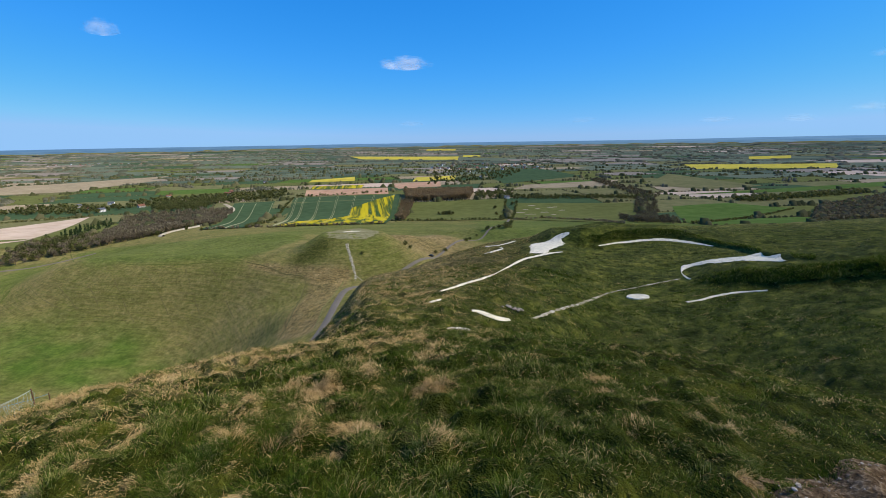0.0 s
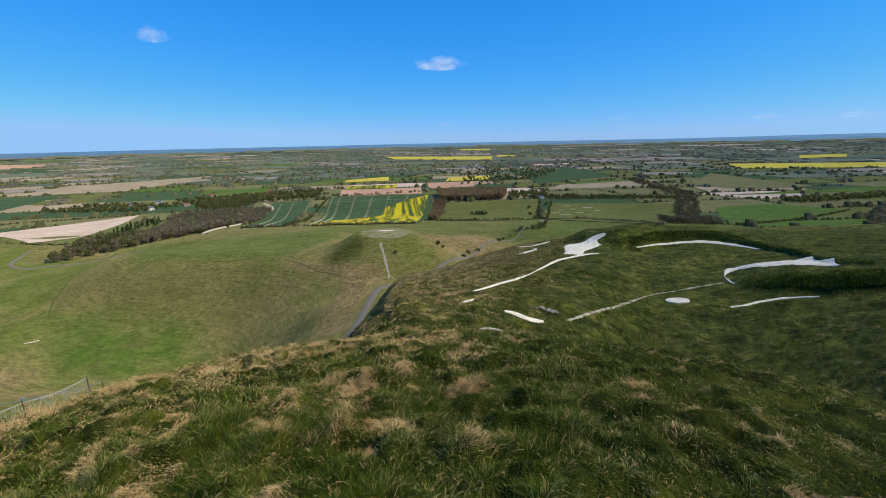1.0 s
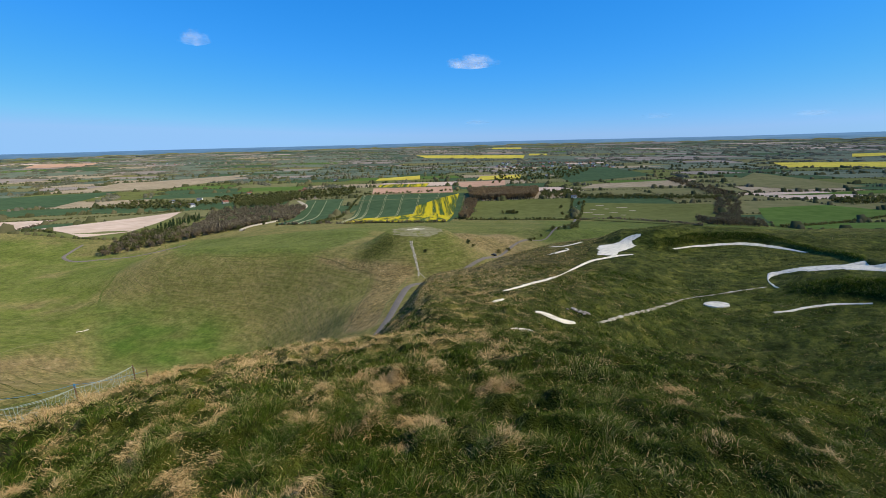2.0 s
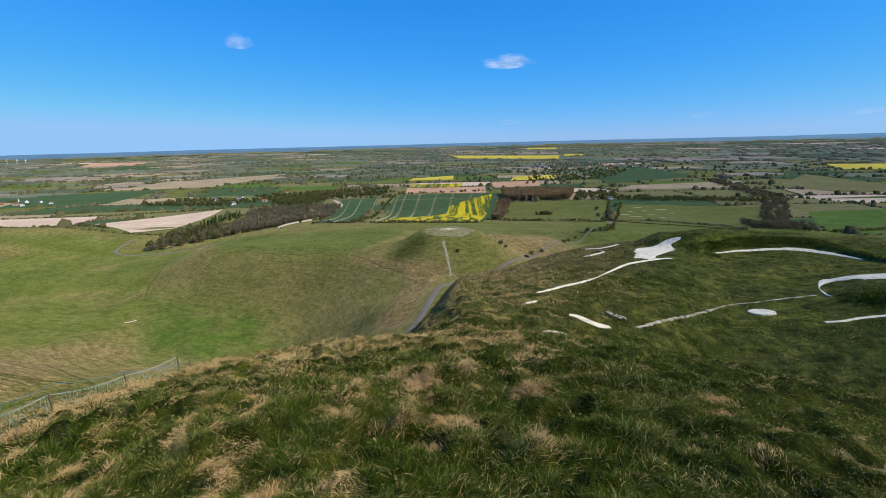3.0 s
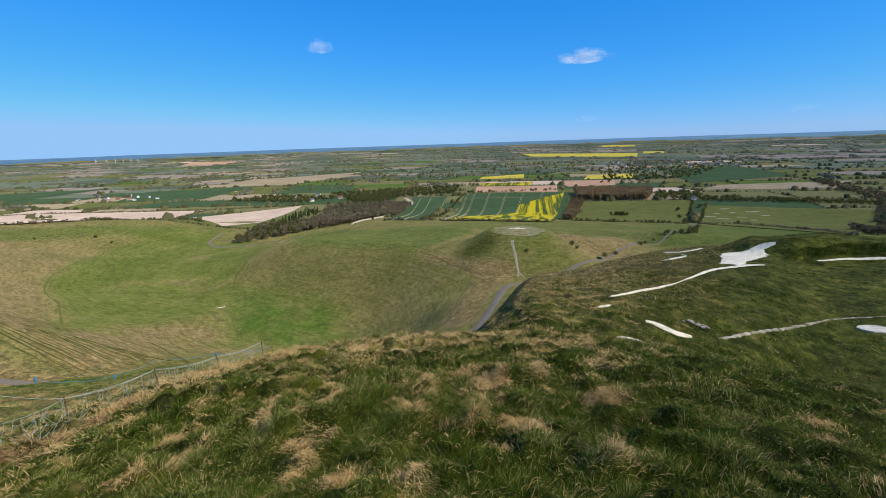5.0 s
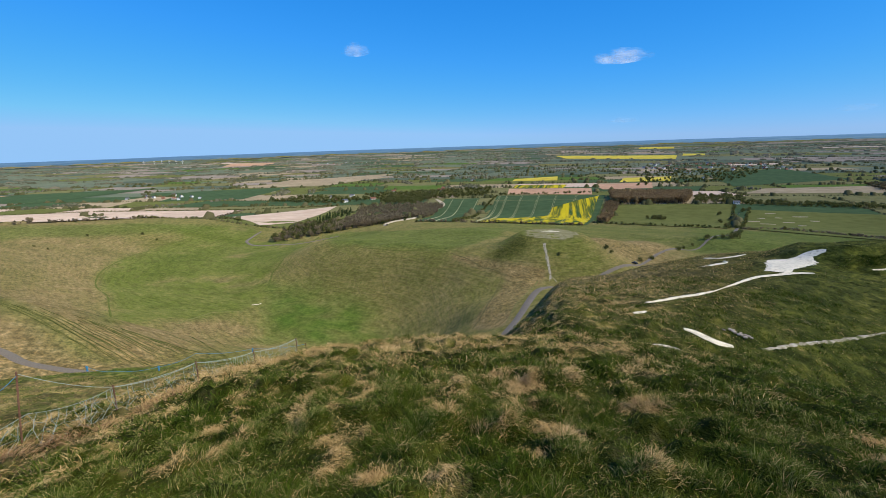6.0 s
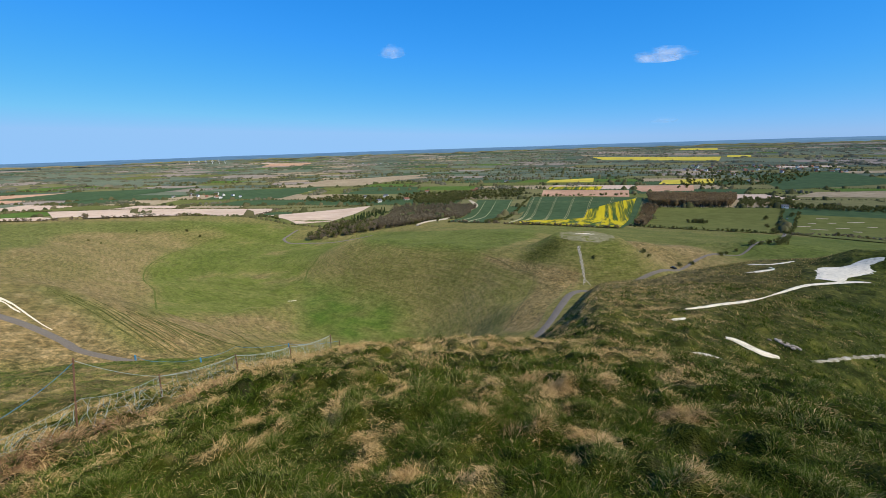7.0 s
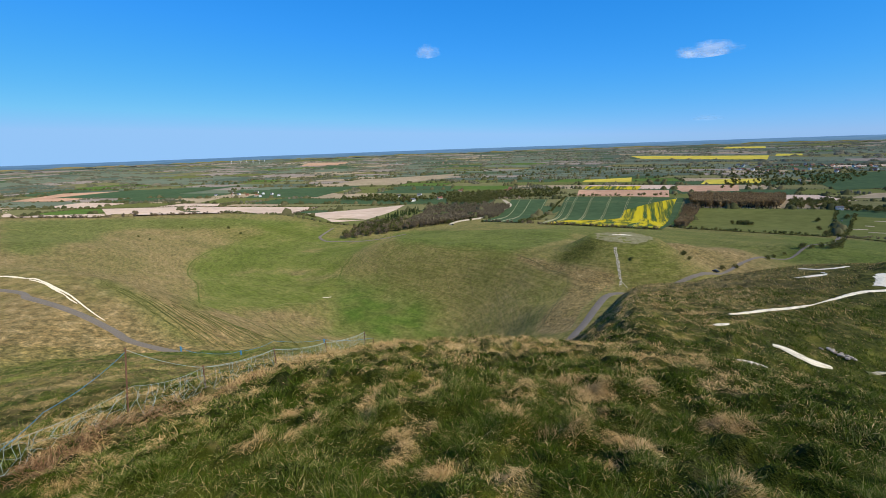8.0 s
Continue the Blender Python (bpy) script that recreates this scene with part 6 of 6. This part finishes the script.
def blue_rope(points, label, radius, knots=()):
    rope = tagged(new("rope_line"), label, "rope")
    run = [p for a, b in zip(points, points[1:]) for p in sag(a, b, 8, 0.05)[:-1]] + [Vector(points[-1])]
    part("rope", tube_bm(run, radius, 6), ROPE_BLUE, rope)
    for x, y, z in knots:
        bm = bmesh.new()
        box(bm, x - 0.02, x + 0.02, y - 0.014, y + 0.014, z - 0.10, z + 0.02, 0.008)
        part("rag", bm, ROPE_BLUE, rope, "knotted strip of blue plastic")
    for x, y, z in points[-1:]:
        g = float(ground_z(x, y))
        if z - g > 0.1:
            part("stake", tube_bm([(x, y, g - 0.1), (x, y, z + 0.03)], 0.010), RUST, rope, "thin rusty stake")
    return rope


blue_rope([(-6.80, 2.26, -2.46), (-6.15, 1.20, -2.56), (-5.50, 0.30, -2.60)], "taut blue rope tied to a rusty stake", 0.0032)
blue_rope([(-10.22, 4.50, -4.06), (-10.12, 4.91, -4.34), (-9.93, 5.69, -4.58), (-9.74, 6.47, -4.58), (-9.41, 7.79, -4.99), (-9.04, 9.32, -5.45)], "sagging pale blue rope with knotted rags", 0.0034,
          [(-9.93, 5.69, -4.58), (-10.22, 4.50, -4.06), (-9.41, 7.79, -4.99)])


# ---- single trees and bushes ----
def tree_thing(kind, label, category, material, name="tree"):
    (tv, tf), (cv, cf) = kind
    top = tagged(new(name), label, category)
    me = mesh_of("trunk", tv.tolist(), [tuple(f) for f in tf], [BARK])
    new("trunk", me).parent = top
    me = mesh_of("crown", cv.tolist(), cf, [material])
    new("crown", me).parent = top
    return top


def plant(proto, x, y, size, turn):
    m = pose(x, y, float(ground_z(x, y)), 0, 0, turn)
    c = copy_thing(proto, m)
    c.scale = (size, size, size)
    return c


def settle(proto, x, y, size, turn):
    """The first one of a kind, put in its own place."""
    proto.matrix_world = pose(x, y, float(ground_z(x, y)), 0, 0, turn)
    proto.scale = (size, size, size)


rng = np.random.default_rng(95)
DENSE_BUSH = [tree_kind(i, 3.2, 2.2, 260, 0.34, 0.03) for i in (24, 25)]
DENSE_TREE = [tree_kind(i, 9.0, 4.2, 420, 0.62, 0.12) for i in (26, 27)]
bush = tree_thing(DENSE_BUSH[0], "dark green thorn bush on the rough slope", "bush", LEAVES, "bush")
tagged(bush, group="bushes along the lane")
settle(bush, *BUSHES[0], 0)
for x, y, s in BUSHES[1:]:
    plant(bush, x, y, s, rng.uniform(0, 360))
tree_spots = [(-284, 565, 0.55), (-295, 545, 0.5), (-331, 575, 0.6), (-347, 540, 0.8), (-247, 598, 0.5), (-242, 560, 0.45), (106, 742, 0.8), (98, 780, 0.9), (118, 800, 1.0), (100, 860, 0.9), (130, 900, 1.0), (108, 960, 1.0), (150, 1000, 1.1),
              (62, 775, 0.5), (54, 774, 0.45), (70, 772, 0.5), (168, 772, 0.75), (190, 742, 0.6), (215, 690, 0.55), (-75, 700, 0.5)]
tree = tree_thing(DENSE_TREE[0], "broad tree in young spring leaf by a hedge", "tree", LEAVES)
tagged(tree, group="trees of the field edges")
settle(tree, *tree_spots[0], 0)
for x, y, s in tree_spots[1:]:
    plant(tree, x, y, s, rng.uniform(0, 360))
clump = tree_thing(DENSE_TREE[1], "tree of a round clump in the pasture", "tree", LEAVES)
tagged(clump, group="clump of trees in the pasture")
settle(clump, -2, 878, 0.9, 0)
for dx, dy, s in ((8, 2, 0.95), (14, -1, 0.85), (4, 8, 0.9), (12, 8, 0.95), (-8, 5, 0.8), (19, 5, 0.75)):
    plant(clump, -2 + dx, 878 + dy, s, rng.uniform(0, 360))

# ---- houses ----
WALLS = {"white": simple("white_render", [(0.3, (0.66, 0.64, 0.60)), (0.7, (0.80, 0.79, 0.75))], 0.6, 0.9), "brick": simple("red_brick", [(0.3, (0.26, 0.12, 0.08)), (0.7, (0.38, 0.19, 0.13))], 1.5, 0.9), "stone": simple("pale_stone", [(0.3, (0.36, 0.32, 0.26)), (0.7, (0.50, 0.46, 0.38))], 1.0, 0.9)}
ROOFS = {"tile": simple("clay_tile", [(0.3, (0.20, 0.09, 0.06)), (0.7, (0.32, 0.16, 0.10))], 1.2, 0.9), "slate": simple("slate", [(0.3, (0.10, 0.105, 0.115)), (0.7, (0.17, 0.175, 0.19))], 1.2, 0.7)}
PANE, _n1, _l1, _b1 = node_mat("window_glass")
_b1.inputs["Base Color"].default_value = (0.03, 0.035, 0.04, 1)
_b1.inputs["Roughness"].default_value = 0.08
_b1.inputs["Diffuse Roughness"].default_value = 0.0
DOOR = simple("painted_door", [(0.3, (0.05, 0.07, 0.06)), (0.7, (0.08, 0.11, 0.09))], 3.0, 0.5)


def house(wall_mat, roof_mat, long, deep, eaves, label):
    h = tagged(new("house"), label, "house")
    bm = bmesh.new()
    box(bm, -long / 2, long / 2, -deep / 2, deep / 2, -1.0, eaves)
    for side in (-1, 1):
        x = side * long / 2
        bm.faces.new([bm.verts.new(p) for p in ((x, -deep / 2, eaves), (x, deep / 2, eaves), (x, 0, eaves + deep * 0.42))][::side])
    part("wall", bm, wall_mat, h)
    bm = bmesh.new()
    o, t = 0.4, 0.18
    for side in (-1, 1):
        low, ridge = (side * (deep / 2 + o), eaves - 0.25), (0.0, eaves + deep * 0.42 + 0.05)
        vs = [bm.verts.new((x, y, z + dz)) for dz in (0, t) for x in (-long / 2 - o, long / 2 + o) for y, z in (low, ridge)]
        for f in ((0, 1, 3, 2), (4, 6, 7, 5), (0, 2, 6, 4), (1, 5, 7, 3), (0, 4, 5, 1), (2, 3, 7, 6)):
            bm.faces.new([vs[i] for i in f])
    roof = part("roof", bm, roof_mat, h)
    bm = bmesh.new()
    box(bm, long * 0.3, long * 0.3 + 0.9, -0.45, 0.45, eaves + deep * 0.2, eaves + deep * 0.42 + 1.3, 0.05)
    part("chimney", bm, WALLS["brick"], roof)
    for i in range(max(2, int(long / 3))):
        x = -long / 2 + (i + 0.5) * long / max(2, int(long / 3))
        for y in (-deep / 2, deep / 2):
            for z in (1.0, 3.4):
                if z + 1.2 > eaves:
                    continue
                bm = bmesh.new()
                box(bm, x - 0.5, x + 0.5, y - 0.05, y + 0.05, z, z + 1.2)
                part("window", bm, PANE, h)
    bm = bmesh.new()
    box(bm, -0.5, 0.5, -deep / 2 - 0.07, -deep / 2 + 0.05, 0, 2.05)
    part("door", bm, DOOR, h)
    return h


HOUSES = [house(WALLS["white"], ROOFS["slate"], 12, 7, 5.2, "white rendered house with a slate roof"), house(WALLS["brick"], ROOFS["tile"], 10, 7, 5.0, "red brick house with a tiled roof"),
          house(WALLS["stone"], ROOFS["tile"], 14, 7.5, 4.8, "pale stone house with a tiled roof"), house(WALLS["white"], ROOFS["tile"], 16, 8, 3.2, "long low white house with a tiled roof")]
house_spots = [(151, 1093), (-640, 1378), (-627, 1327), (-655, 1410), (-871, 1083), (-805, 1031), (-743, 982), (-771, 1280), (-669, 1724), (-700, 1050), (-820, 1120), (148, 1837), (186, 2398), (120, 2188), (-61, 2553)]
for k in range(58):
    u, v = rng.uniform(0, 1), rng.uniform(0, 1)
    house_spots.append((-80 + 620 * u + rng.normal(0, 30), 2280 + 650 * v + rng.normal(0, 40)))
for k in range(16):
    house_spots.append((-2900 + rng.normal(0, 180) + 10 * k, 3760 + rng.normal(0, 120)))
for k in range(12):
    house_spots.append((-1500 + rng.normal(0, 60), 1010 + rng.normal(0, 40)))
used = set()
for k, spot in enumerate(house_spots):
    (x, y), s = to_place(np.array(spot, float))
    j = 0 if k == 0 else int(rng.integers(0, 4))
    m = pose(x, y, float(height(x, y)), 0, 0, rng.uniform(0, 360))
    size = float(s) * rng.uniform(0.9, 1.25)
    if j not in used:
        used.add(j)
        HOUSES[j].matrix_world = m
        c = HOUSES[j]
    else:
        c = copy_thing(HOUSES[j], m)
    c.scale = (size, size, size)
    tagged(c, group="houses of the vale")

# ---- wind turbines ----
MAST = simple("turbine_white", [(0.3, (0.72, 0.73, 0.74)), (0.7, (0.82, 0.82, 0.82))], 0.3, 0.5)


def turbine():
    t = tagged(new("wind_turbine"), "white three-bladed wind turbine far across the vale", "wind turbine", "wind farm on the plain")
    bm = bmesh.new()
    bmesh.ops.create_cone(bm, cap_ends=True, segments=12, radius1=2.4, radius2=1.3, depth=52, matrix=Matrix.Translation((0, 0, 25)))
    part("tower", bm, MAST, t)
    bm = bmesh.new()
    box(bm, -1.8, 1.8, -4.0, 3.0, 50.2, 53.6, 0.5)
    hub = part("nacelle", bm, MAST, t)
    for k in range(3):
        a = radians(90 + 120 * k)
        bm = bmesh.new()
        w = Vector((math.cos(a), 0, math.sin(a)))
        n = Vector((-math.sin(a), 0, math.cos(a)))
        c = Vector((0, -4.4, 52))
        vs = [bm.verts.new(c + w * r + n * s * q + Vector((0, d, 0))) for r, q in ((1.0, 1.0), (8.0, 1.7), (25.0, 0.5)) for s in (-1, 1) for d in (-0.3, 0.3)]
        for i in (0, 4):
            for f in ((0, 1, 5, 4), (2, 6, 7, 3), (0, 4, 6, 2), (1, 3, 7, 5)):
                bm.faces.new([vs[i + q] for q in f])
        bm.faces.new([vs[i] for i in (0, 2, 3, 1)])
        bm.faces.new([vs[i] for i in (8, 9, 11, 10)])
        part("blade", bm, MAST, t)
    return t


first = turbine()
for k, (az, r) in enumerate(((57.6, 8525), (56.7, 8600), (56.0, 8460), (55.35, 8300), (54.7, 8150), (54.1, 7950))):
    (x, y), s = to_place(np.array(polar(az, r), float))
    m = pose(x, y, float(height(x, y)), 0, 0, 55 + 6 * k)
    c = first if k == 0 else copy_thing(first, m)
    c.matrix_world = m
    c.scale = (float(s) * 0.9,) * 3

# ---- cars on the lane ----
TYRE = simple("tyre", [(0.3, (0.015, 0.015, 0.015)), (0.7, (0.03, 0.03, 0.03))], 20.0, 0.9)
PAINTS = {"dark": (0.03, 0.033, 0.04), "silver": (0.45, 0.46, 0.48), "white": (0.75, 0.75, 0.74)}


def car(colour):
    paint, pn, pl, pb = node_mat("car_paint_" + colour)
    pb.inputs["Base Color"].default_value = (*PAINTS[colour], 1)
    pb.inputs["Roughness"].default_value = 0.25
    pb.inputs["Coat Weight"].default_value = 0.6
    c = tagged(new("car"), "small " + colour + " car standing on the lane", "car", "cars on the lane")
    bm = bmesh.new()
    box(bm, -0.87, 0.87, -2.1, 2.1, 0.3, 0.92, 0.14)
    part("body", bm, paint, c)
    bm = bmesh.new()
    box(bm, -0.74, 0.74, -1.35, 1.25, 0.86, 1.46, 0.05)
    for v in bm.verts:
        if v.co.z > 1.2:
            v.co.y *= 0.68
            v.co.x *= 0.86
    cabin = part("cabin", bm, PANE, c, "dark glazed cabin")
    bm = bmesh.new()
    box(bm, -0.62, 0.62, -0.86, 0.80, 1.45, 1.50, 0.02)
    part("roof_panel", bm, paint, cabin)
    for x in (-0.80, 0.80):
        for y in (-1.3, 1.3):
            bm = bmesh.new()
            bmesh.ops.create_cone(bm, cap_ends=True, segments=14, radius1=0.32, radius2=0.32, depth=0.2, matrix=Matrix.Translation((x, y, 0.32)) @ Matrix.Rotation(radians(90), 4, "Y"))
            part("wheel", bm, TYRE, c)
    return c


for colour, (az, d), turn in (("dark", (1.75, 325), 50), ("silver", (-8.2, 990), 5), ("white", (-8.1, 760), 5)):
    x, y = polar(az, d)
    c = car(colour)
    c.matrix_world = pose(x, y, float(ground_z(x, y)) + 0.45, 0, 0, turn)
